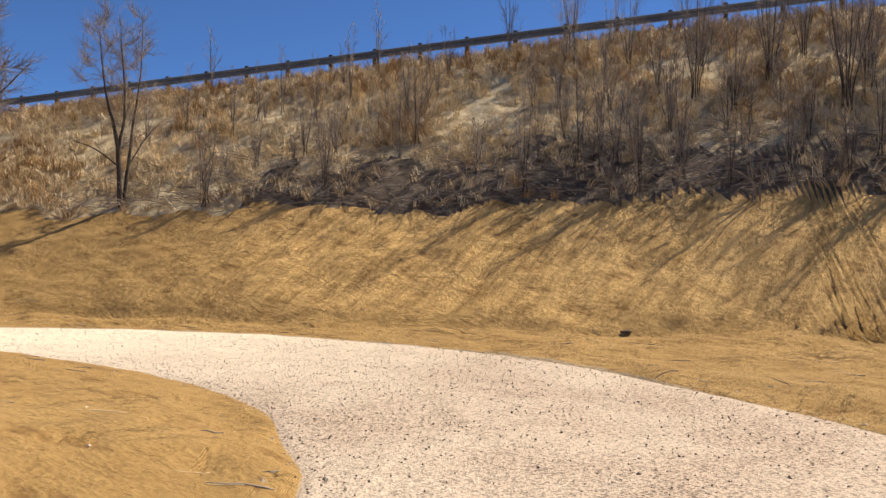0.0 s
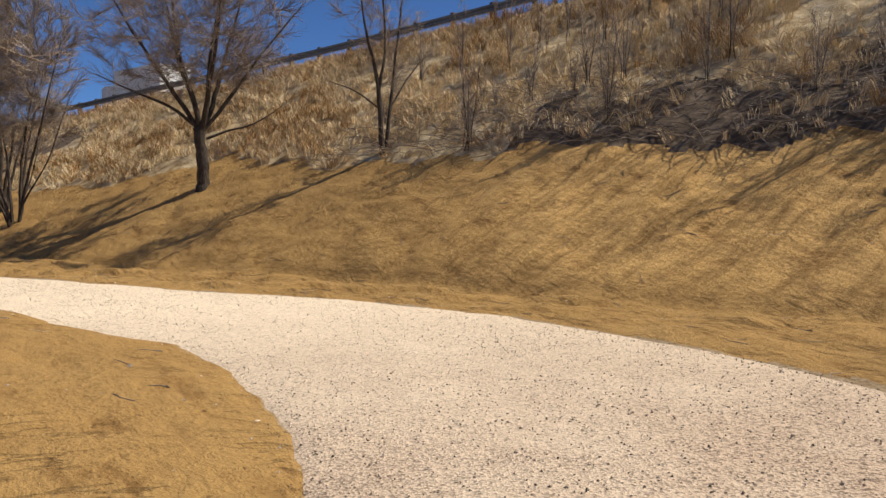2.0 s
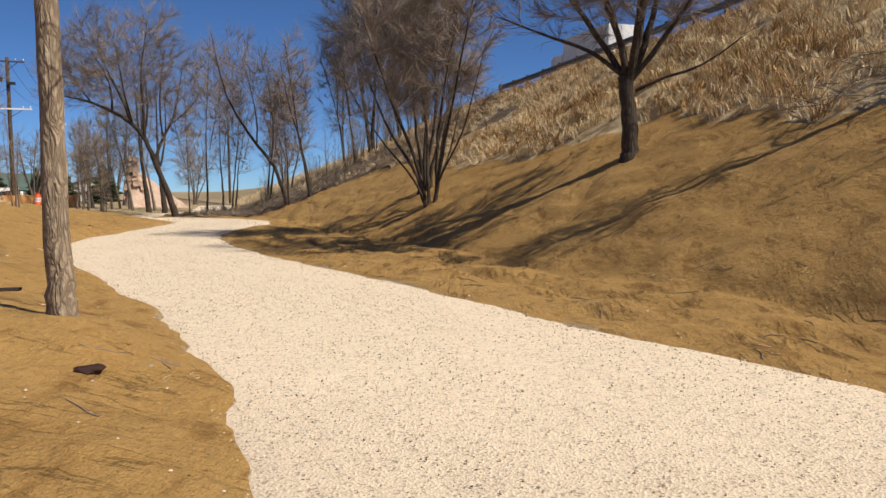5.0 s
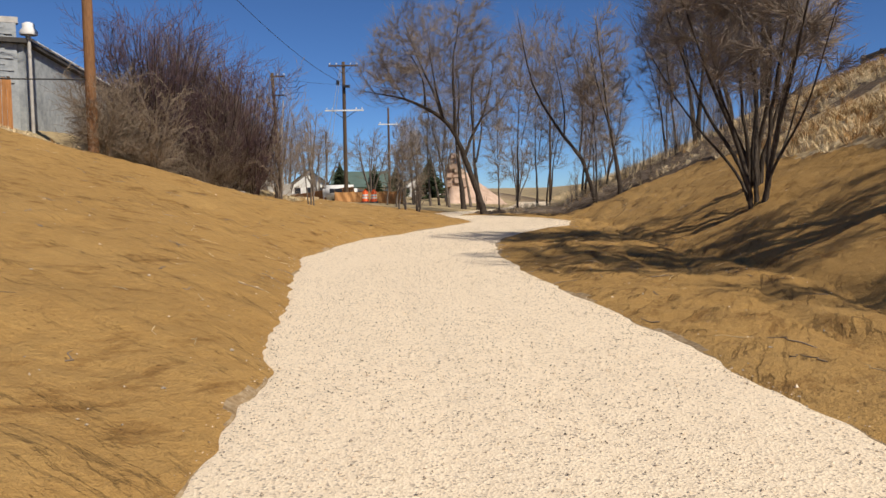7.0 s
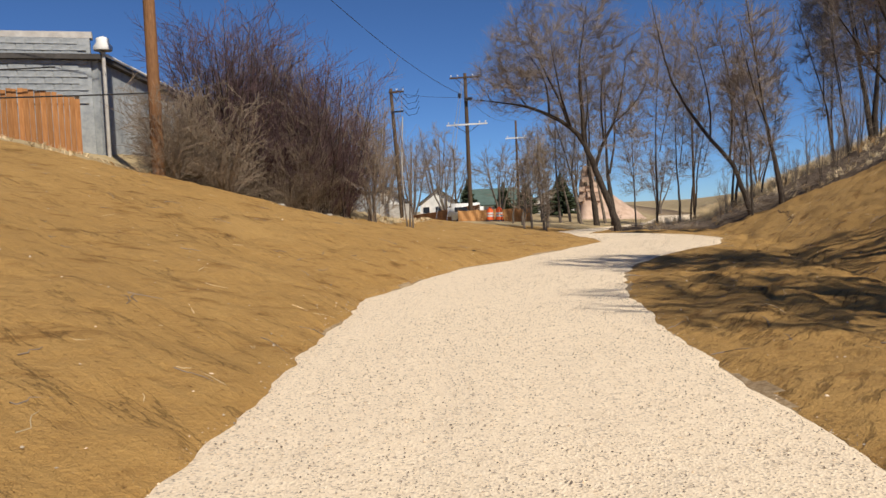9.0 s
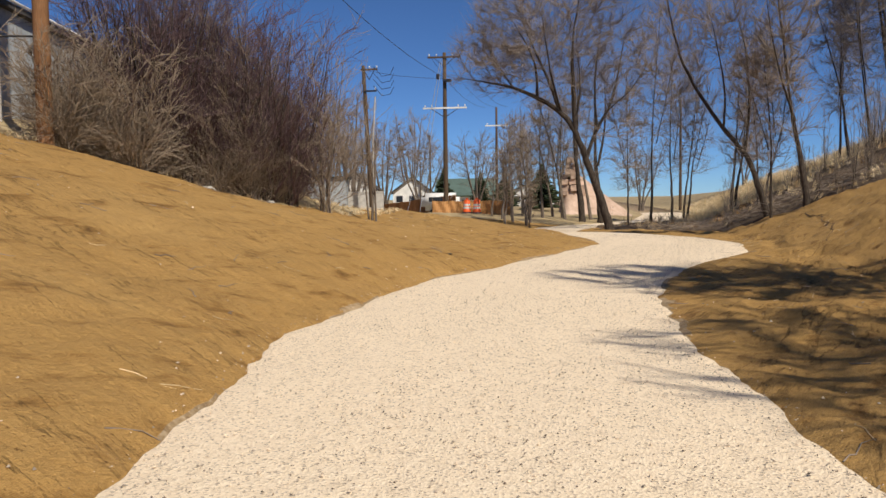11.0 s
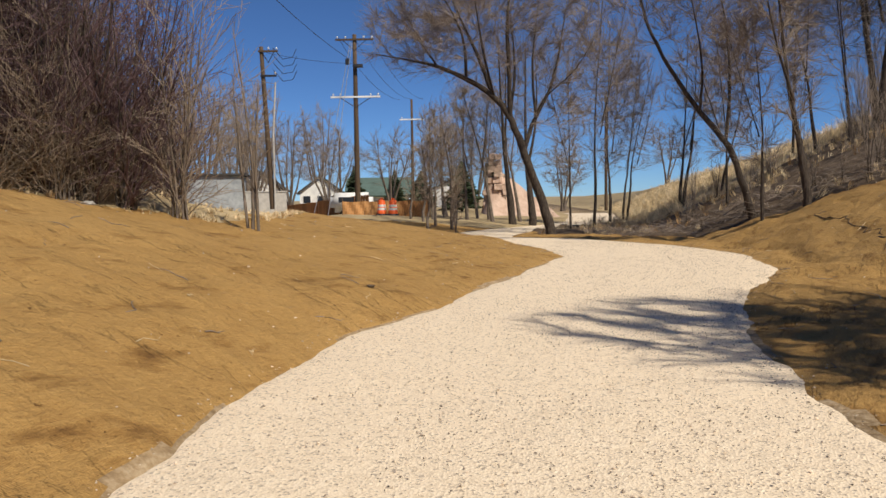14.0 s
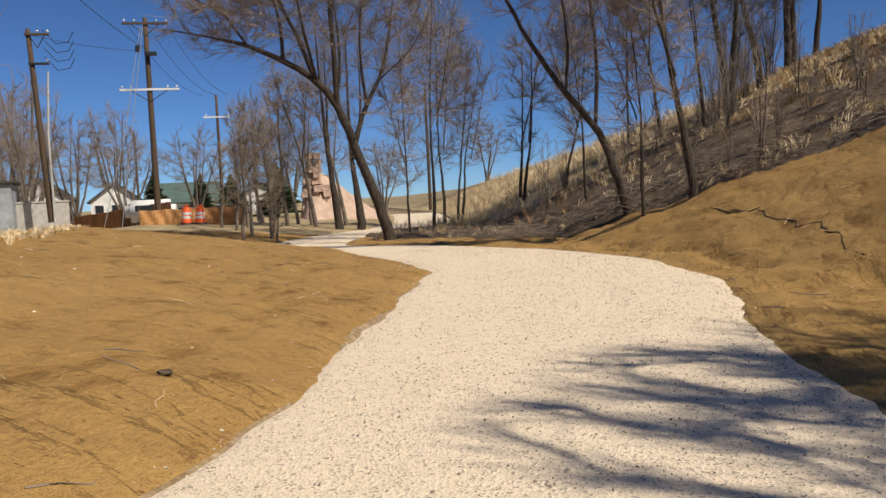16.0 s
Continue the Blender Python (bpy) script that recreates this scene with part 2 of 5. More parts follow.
PALE_WIRE = mat_plain("guy_wire", (0.45, 0.46, 0.48), 0.4, 0.5)
BLOCK_WALL = mat_noise("pale_grey_masonry", ((0.3, (0.26, 0.285, 0.3)), (0.7, (0.43, 0.455, 0.465))), 5, 0.9, 0.4, 0.03)
FENCE_WOOD = mat_noise("orange_brown_fence_wood", ((0.3, (0.3, 0.13, 0.045)), (0.7, (0.5, 0.25, 0.1))), 5, 0.85, 0.3, 0.01, (4, 4, 0.4), jitter=0.35)
CONCRETE = mat_noise("concrete", ((0.3, (0.4, 0.38, 0.35)), (0.7, (0.58, 0.56, 0.52))), 4, 0.9, 0.3, 0.02)
SANDSTONE = mat_noise("pink_sandstone", ((0.3, (0.4, 0.28, 0.21)), (0.7, (0.58, 0.45, 0.36))), 1.6, 0.95, 0.7, 0.1, jitter=0.3)
ROOF_GREEN = mat_plain("green_roof_shingle", (0.1, 0.15, 0.13), 0.85, 0, 0.25)
ROOF_DARK = mat_plain("dark_roof_shingle", (0.07, 0.065, 0.06), 0.9, 0, 0.25)
BARREL_ORANGE = mat_plain("orange_plastic", (0.8, 0.13, 0.03), 0.45, 0, 0.1)
NET_ORANGE = mat_plain("orange_net", (0.5, 0.26, 0.1), 0.7, 0, 0.15)
GLASS_DARK = mat_plain("dark_window_glass", (0.03, 0.035, 0.045), 0.1)
CONIFER = mat_noise("conifer_needles", ((0.3, (0.018, 0.03, 0.015)), (0.7, (0.06, 0.08, 0.04))), 3, 0.8, 0.2, 0.02)
ASPHALT = mat_plain("asphalt", (0.06, 0.06, 0.06), 0.9, 0, 0.2)
PLASTIC_DARK = mat_plain("dark_cloth_scrap", (0.05, 0.025, 0.022), 0.9)


# ---- mesh helpers ----
def mesh_object(name, verts, faces, mat, parent=None, label="", smooth=False, mats=None, index=None):
    me = bpy.data.meshes.new(name)
    me.from_pydata([tuple(v) for v in verts] if not isinstance(verts, np.ndarray) else verts.tolist(), [], faces if not isinstance(faces, np.ndarray) else faces.tolist())
    for k in (mats or [mat]):
        me.materials.append(k)
    if index is not None:
        me.polygons.foreach_set("material_index", np.asarray(index, dtype=np.int32))
    if smooth:
        me.polygons.foreach_set("use_smooth", np.ones(len(me.polygons), dtype=bool))
    me.update()
    ob = new(name, me)
    if parent is not None:
        ob.parent = parent
    if label:
        ob["label"] = label
    return ob


def part(name, bm, mat, parent, label="", smooth=False):
    me = bpy.data.meshes.new(name)
    bm.to_mesh(me)
    bm.free()
    me.materials.append(mat)
    if smooth:
        me.polygons.foreach_set("use_smooth", np.ones(len(me.polygons), dtype=bool))
    ob = new(name, me)
    if parent is not None:
        ob.parent = parent
    if label:
        ob["label"] = label
    return ob


def empty(name, m, label, category, group=""):
    ob = new(name)
    ob.matrix_world = m
    ob.empty_display_size = 0.2
    return tagged(ob, label, category, group)


def box(bm, x0, y0, z0, x1, y1, z1, bev=0.0):
    r = bmesh.ops.create_cube(bm, size=1.0, matrix=Matrix.Translation(((x0 + x1) / 2, (y0 + y1) / 2, (z0 + z1) / 2)) @ Matrix.Diagonal((x1 - x0, y1 - y0, z1 - z0, 1)))
    if bev:
        es = {e for v in r["verts"] for e in v.link_edges}
        bmesh.ops.bevel(bm, geom=list(es), offset=bev, segments=2, affect="EDGES")
    return bm


def boxed(*a):
    return box(bmesh.new(), *a)


class Tubes:
    """Gathers tapered tubes along bent lines into one mesh."""

    def __init__(self):
        self.v, self.f = [], []

    def add(self, pts, radii, sides=5, cap=False):
        base = len(self.v)
        k = len(pts)
        for i in range(k):
            a = pts[max(i - 1, 0)]
            b = pts[min(i + 1, k - 1)]
            d = (b - a)
            d = d.normalized() if d.length > 1e-9 else Vector((0, 0, 1))
            s = d.cross(Vector((0.31, 0.95, 0.07)) if abs(d.y) < 0.9 else Vector((1, 0, 0))).normalized()
            t = d.cross(s)
            r = radii[i]
            for j in range(sides):
                w = 2 * math.pi * j / sides
                p = pts[i] + s * (math.cos(w) * r) + t * (math.sin(w) * r)
                self.v.append((p.x, p.y, p.z))
        for i in range(k - 1):
            for j in range(sides):
                q = (j + 1) % sides
                self.f.append((base + i * sides + j, base + i * sides + q, base + (i + 1) * sides + q, base + (i + 1) * sides + j))
        if cap:
            self.f.append(tuple(base + (k - 1) * sides + j for j in range(sides)))

    def make(self, name, mat, parent=None, label="", smooth=True):
        return mesh_object(name, self.v, self.f, mat, parent, label, smooth)


def bend(rng, p, d, length, r0, r1, steps, wander, rise):
    pts, rad = [p.copy()], [r0]
    d = d.normalized()
    for i in range(steps):
        d = (d + Vector((rng.gauss(0, wander), rng.gauss(0, wander), rng.gauss(0, wander) + rise))).normalized()
        p = p + d * (length / steps)
        pts.append(p)
        rad.append(r0 + (r1 - r0) * (i + 1) / steps)
    return pts, rad


def side_way(rng, d, angle):
    s = d.cross(Vector((rng.gauss(0, 1), rng.gauss(0, 1), rng.gauss(0, 1)))).normalized()
    return (d * math.cos(angle) + s * math.sin(angle)).normalized()


def along(pts, f):
    x = f * (len(pts) - 1)
    i = min(int(x), len(pts) - 2)
    return pts[i].lerp(pts[i + 1], x - i), (pts[i + 1] - pts[i]).normalized(), i


def branch_out(rng, wood, twigs, pts, rad, level, plan, fine=0.005):
    """Sets side branches along a limb, level by level; the last level goes into the twigs."""
    count, ratio, angle, rise, start = plan[level]
    total = sum((pts[i + 1] - pts[i]).length for i in range(len(pts) - 1))
    last = level == len(plan) - 1
    for k in range(count):
        f = start + (1 - start) * (k + rng.random()) / count
        p, d, i = along(pts, min(f, 0.999))
        ln = total * ratio * rng.uniform(0.6, 1.25) * (1.15 - 0.6 * f) * (1.35 if last else 1.0)
        r0 = max(0.004, min(rad[i] * 0.55, ln * 0.011 + 0.003))
        w = side_way(rng, d, angle * rng.uniform(0.6, 1.3))
        if last:
            q, rr = bend(rng, p, w, ln, fine, fine * 0.5, 2, 0.16, rise)
            twigs.add(q, rr, 3)
        else:
            q, rr = bend(rng, p, w, ln, max(r0, fine * 1.3), max(r0 * 0.25, fine * 0.8), 4, 0.17, rise)
            (wood if r0 > 0.016 else twigs).add(q, rr, 5 if r0 > 0.016 else 3)
            branch_out(rng, wood, twigs, q, rr, level + 1, plan, fine)


def tree_thing(name, m, seed, limbs, plan, bark, twig, label, category="tree", group="", fine=0.005):
    """limbs: bent lines of (x, y, z, radius) that give the tree its own shape."""
    rng = random.Random(seed)
    wood, twigs, stems = Tubes(), Tubes(), []
    for limb, bare in limbs:
        pts, rad = [], []
        ctl = [Vector(c[:3]) for c in limb]
        rs = [c[3] for c in limb]
        seg = 4
        for i in range(len(ctl) - 1):
            p0, p1, p2, p3 = ctl[max(i - 1, 0)], ctl[i], ctl[i + 1], ctl[min(i + 2, len(ctl) - 1)]
            for s in range(seg):
                t = s / seg
                pts.append(0.5 * ((2 * p1) + (p2 - p0) * t + (2 * p0 - 5 * p1 + 4 * p2 - p3) * t * t + (3 * p1 - p0 - 3 * p2 + p3) * t ** 3) + Vector((rng.gauss(0, 1), rng.gauss(0, 1), 0)) * 0.06 * rs[i])
                rad.append((rs[i] * (1 - t) + rs[i + 1] * t) * rng.uniform(0.95, 1.06))
        pts.append(ctl[-1])
        rad.append(rs[-1])
        if category == "tree":
            one = Tubes()
            one.add(pts, rad, 16 if rs[0] > 0.12 else 7, True)
            stems.append(one)
        else:
            wood.add(pts, rad, 6, True)
        if not bare:
            branch_out(rng, twigs, twigs, pts, rad, 0, plan, fine)
    e = empty(name, m, label, category, group)
    for k, one in enumerate(stems):
        one.make("limb" if k else "trunk", bark, e)
    if wood.v:
        tagged(wood.make("brushwood", bark, e), kind="stuff")
    if twigs.v:
        tagged(twigs.make("crown", twig, e, "bare leafless twigs"), kind="stuff")
    return e


def spline(rng, limb, wander=0.045):
    """A bent line through the control points (x, y, z, radius) of a limb, a little off course."""
    ctl, rs = [Vector(c[:3]) for c in limb], [c[3] for c in limb]
    for i in range(2, len(ctl)):
        w = (ctl[i] - ctl[i - 1]).length * wander
        ctl[i] = ctl[i] + Vector((rng.gauss(0, w), rng.gauss(0, w), rng.gauss(0, w * 0.5)))
    pts, rad, seg = [], [], 5
    for i in range(len(ctl) - 1):
        p0, p1, p2, p3 = ctl[max(i - 1, 0)], ctl[i], ctl[i + 1], ctl[min(i + 2, len(ctl) - 1)]
        for k in range(seg):
            t = k / seg
            pts.append(0.5 * ((2 * p1) + (p2 - p0) * t + (2 * p0 - 5 * p1 + 4 * p2 - p3) * t * t + (3 * p1 - p0 - 3 * p2 + p3) * t ** 3) + Vector((rng.gauss(0, 1), rng.gauss(0, 1), 0)) * (0.05 * rs[i] + 0.006))
            rad.append((rs[i] * (1 - t) + rs[i + 1] * t) * rng.uniform(0.95, 1.06))
    return pts + [ctl[-1]], rad + [rs[-1]]


def unit(a):
    return a / np.maximum(np.linalg.norm(a, axis=1, keepdims=True), 1e-9)


def twig_batch(rng, p0, d, ln, r, rise):
    """Bent three-sided twigs that taper to a point: corners, triangles, middles and directions."""
    k = len(p0)
    p1 = p0 + d * (ln * 0.5)[:, None]
    d2 = unit(d + rng.normal(0, 0.22, (k, 3)) + np.array((0, 0, rise)))
    p2 = p1 + d2 * (ln * 0.55)[:, None]
    a = unit(np.cross(d, unit(rng.normal(0, 1, (k, 3)))))
    b = np.cross(d, a)
    w = np.arange(3) * 2.0944
    ring = a[:, None] * np.cos(w)[None, :, None] + b[:, None] * np.sin(w)[None, :, None]
    v = np.concatenate([p0[:, None] + ring * r, p1[:, None] + ring * (r * 0.8), p2[:, None]], 1).reshape(-1, 3)
    f = np.array([(0, 1, 4), (0, 4, 3), (1, 2, 5), (1, 5, 4), (2, 0, 3), (2, 3, 5), (3, 4, 6), (4, 5, 6), (5, 3, 6)])
    return v, (f[None] + (np.arange(k) * 7)[:, None, None]).reshape(-1, 3), p1, d2


def crown_tree(name, m, seed, limbs, clouds, bark, twig, label, group="", fine=0.005, twigs=3, long_=0.7, rise=0.25, sub=1):
    """Limbs give the skeleton; each cloud (x, y, z, rx, ry, rz, count) is a region that side branches grow out to fill."""
    rng, rn = random.Random(seed), np.random.RandomState(seed)
    stems, wood = [], Tubes()
    pos, way, wid = [], [], []
    for limb, bare in limbs:
        pts, rad = spline(rng, limb)
        one = Tubes()
        one.add(pts, rad, 14 if rad[0] > 0.12 else 7, True)
        stems.append(one)
        for i in range(2, len(pts)):
            if not bare or i > len(pts) * 0.6:
                pos.append(pts[i])
                way.append((pts[i] - pts[i - 1]).normalized())
                wid.append(rad[i])
    base = len(pos)
    goals = []
    for cx, cy, cz, rx, ry, rz, count in clouds:
        d = unit(rn.normal(0, 1, (count, 3))) * (rn.rand(count, 1) ** 0.42)
        goals.append(d * np.array((rx, ry, rz)) + np.array((cx, cy, cz)))
    goals = np.concatenate(goals)
    room = base + 4 * len(goals)
    N, D, R = np.zeros((room, 3)), np.zeros((room, 3)), np.zeros(room)
    N[:base], D[:base], R[:base] = [tuple(p) for p in pos], [tuple(p) for p in way], wid
    far = np.min(np.linalg.norm(goals[:, None] - N[None, :base], axis=2), axis=1)
    k = base
    for g in goals[np.argsort(far)]:
        v = g - N[:k]
        d = np.linalg.norm(v, axis=1) + 1e-6
        cost = d * (1.7 - 0.7 * np.sum(v * D[:k], axis=1) / d) + np.clip(N[:k, 2] - g[2], 0, None) * 1.2
        i = int(np.argmin(cost))
        if d[i] < 0.15:
            continue
        q, p, dist = Vector(N[i]), Vector(g), float(d[i])
        c = q + (Vector(D[i]) * 0.7 + (p - q).normalized() * 0.6 + Vector((0, 0, -0.1))).normalized() * dist * 0.5
        line = [q]
        for s in (0.25, 0.5, 0.75, 1.0):
            line.append(q * (1 - s) ** 2 + c * (2 * s * (1 - s)) + p * s * s + Vector((rng.gauss(0, 1), rng.gauss(0, 1), rng.gauss(0, 1))) * 0.022 * dist)
        r0 = max(fine * 1.2, min(R[i] * 0.62, 0.004 + 0.0095 * dist))
        r1 = max(fine, r0 * 0.35)
        rr = [r0 + (r1 - r0) * s / 4 for s in range(5)]
        wood.add(line, rr, 5 if r0 > 0.02 else 3)
        for s in range(1, 5):
            N[k], D[k], R[k] = line[s], (line[s] - line[s - 1]).normalized(), rr[s]
            k += 1
    low = min(c[2] - c[5] for c in clouds)
    ids = np.concatenate([np.arange(base)[(R[:base] < 0.05) & (N[:base, 2] > low)], np.arange(base, k)])
    ids = np.repeat(ids, twigs)
    mid = goals.mean(0)
    d = unit(D[ids] * 0.95 + unit(rn.normal(0, 1, (len(ids), 3))) * 0.62 + unit(N[ids] - mid) * 0.25 + np.array((0, 0, rise)))
    root = N[ids] - D[ids] * (rn.rand(len(ids), 1) * 0.3 * long_)
    v1, f1, pm, dm = twig_batch(rn, root, d, 1.25 * long_ * rn.uniform(0.5, 1.3, len(ids)), fine, rise * 0.6)
    vs, fs = [np.array(wood.v), v1], [f1 + len(wood.v)]
    if sub:
        pick = np.repeat(np.arange(len(ids)), sub)
        d = unit(dm[pick] + unit(rn.normal(0, 1, (len(pick), 3))) * 0.7)
        v2, f2, pm, dm = twig_batch(rn, pm[pick], d, long_ * 0.6 * rn.uniform(0.5, 1.3, len(pick)), fine * 0.85, rise * 0.6)
        fs.append(f2 + len(wood.v) + len(v1))
        vs.append(v2)
    e = empty(name, m, label, "tree", group)
    for i, one in enumerate(stems):
        one.make("limb" if i else "trunk", bark, e)
    tagged(mesh_object("crown", np.concatenate(vs), wood.f + np.concatenate(fs).tolist(), twig, e, "bare leafless twigs"), kind="stuff")
    return e


# ---- the lie of the land: u runs along the trail corridor, n across it towards the road bank ----
CU, SU = 0.924, 0.383


def to_un(x, y):
    return -SU * x + CU * y, CU * x + SU * y


def to_xy(u, n):
    return -SU * u + CU * n, CU * u + SU * n


rg = np.random.RandomState(7)
TABLE = rg.rand(256, 256)


def vnoise(x, y):
    x, y = np.asarray(x, float), np.asarray(y, float)
    xi, yi = np.floor(x).astype(int), np.floor(y).astype(int)
    fx, fy = x - xi, y - yi
    fx, fy = fx * fx * (3 - 2 * fx), fy * fy * (3 - 2 * fy)
    a, b = TABLE[xi % 256, yi % 256], TABLE[(xi + 1) % 256, yi % 256]
    c, d = TABLE[xi % 256, (yi + 1) % 256], TABLE[(xi + 1) % 256, (yi + 1) % 256]
    return (a * (1 - fx) + b * fx) * (1 - fy) + (c * (1 - fx) + d * fx) * fy - 0.5


def fbm(x, y, octaves=4):
    return sum(vnoise(x * 2 ** k + 17.3 * k, y * 2 ** k - 9.1 * k) / 2 ** k for k in range(octaves))


LEFT_EDGE = [(-7, -7.4), (-3, -5.8), (-0.5, -4.7), (1.1, -3.5), (2.6, -1.3), (3.2, 0.2), (3.5, 3.0), (3.3, 4.8), (2.6, 6.6), (2.2, 7.8), (1.85, 8.65), (1.35, 9.0), (1.0, 10.1), (0.3, 11.6), (-0.8, 13.1), (-1.6, 14.5), (-4.0, 18.1), (-6.0, 21.3), (-7.5, 25.4), (-8.15, 27.6), (-8.25, 30.5), (-8.55, 31.6), (-8.9, 35), (-9.5, 39.6), (-11.2, 42.5), (-14.8, 47), (-17.6, 50.5)]
RIGHT_EDGE = [(-5, -12), (0, -9.8), (3.2, -8.0), (5.3, -5.7), (6.6, -3.4), (7.6, -1.5), (8.0, 0.8), (8.0, 3.2), (7.7, 5.2), (7.1, 7.0), (6.2, 8.6), (4.8, 10.7), (3.7, 12.9), (1.6, 16.5), (0.4, 18.4), (-2.1, 23), (-3.5, 26.4), (-4.3, 29), (-4.7, 32.5), (-4.55, 37), (-5.6, 41), (-7.5, 44), (-10.2, 46.2), (-13.2, 48.6)]


def edge_lines():
    le = np.array([to_un(*p) for p in LEFT_EDGE] + [(58.5, 2.9), (63, 4.2), (68, 7.2), (75, 9.5), (95, 11.5), (900, 13)])
    re = np.array([to_un(*p) for p in RIGHT_EDGE] + [(53.5, 5.3), (58, 5.8), (62, 7.6), (66, 10.4), (75, 13.0), (95, 15.5), (900, 17)])
    le, re = np.vstack([[(-900, -3.0)], le]), np.vstack([[(-900, 0.5)], re])
    return le, re


LE, RE = edge_lines()


def smooth_interp(u, pts, width):
    o = np.array([-1, -0.5, 0, 0.5, 1]) * width
    return sum(np.interp(u + k, pts[:, 0], pts[:, 1]) for k in o) / 5


def n_left(u):
    u = np.asarray(u, float)
    return smooth_interp(u, LE, 0.35) + 0.16 * fbm(u * 1.1, 3.0 + 0 * u, 3) + 0.05 * fbm(u * 5, 8.0 + 0 * u, 2)


def n_right(u):
    u = np.asarray(u, float)
    return smooth_interp(u, RE, 0.5) + 0.10 * fbm(u * 1.3, 33.0 + 0 * u, 3) + 0.04 * fbm(u * 5, 48.0 + 0 * u, 2)


def bank_top(u):
    return np.interp(u, [-40, -7.6, 22.8, 45, 53, 57, 64, 73, 81, 94, 111, 137, 300], [11.5, 9.75, 7.9, 7.0, 6.85, 6.55, 6.0, 5.4, 4.9, 4.1, 3.3, 2.2, 0.6])


def bank_toe(u):
    return np.interp(u, [-900, 50, 58, 66, 75, 95, 110], [11.35, 11.2, 11.8, 12.6, 14.2, 16.6, 17.5])


def crest_n(u):
    return np.interp(u, [-900, 15, 24, 26.9, 29.4, 32.3, 34, 38, 45, 60, 900], [-11, -10.5, -9.5, -7.9, -5.2, -2.0, -0.1, 0.0, -1, -4, -4])


def crest_z(u):
    return np.interp(u, [-900, -4, 2, 8, 14, 24, 26.9, 29.4, 30.6, 32.3, 34, 40, 50, 62, 900], [0.5, 0.6, 1.2, 3.2, 4.0, 4.0, 3.62, 2.68, 2.15, 1.5, 1.02, 0.98, 0.95, 0.7, 0.4])


def blanket_limit(u):
    return np.interp(u, [-60, -8, 10, 14, 17, 22, 27, 31, 36, 40.5, 42, 45, 50, 60], [15.2, 15.3, 15.8, 15.7, 16.8, 15.6, 15.0, 15.5, 16.0, 16.0, 14.6, 12.4, 9.5, 6.0]) + 0.7 * fbm(np.asarray(u) * 0.6, 71.0 + 0 * np.asarray(u), 3)


def dip(u):
    """The valley floor sinks a little where the trail bends away."""
    f = np.clip((np.asarray(u, float) - 47) / 9, 0, 1)
    return 0.24 * f * f * (3 - 2 * f)


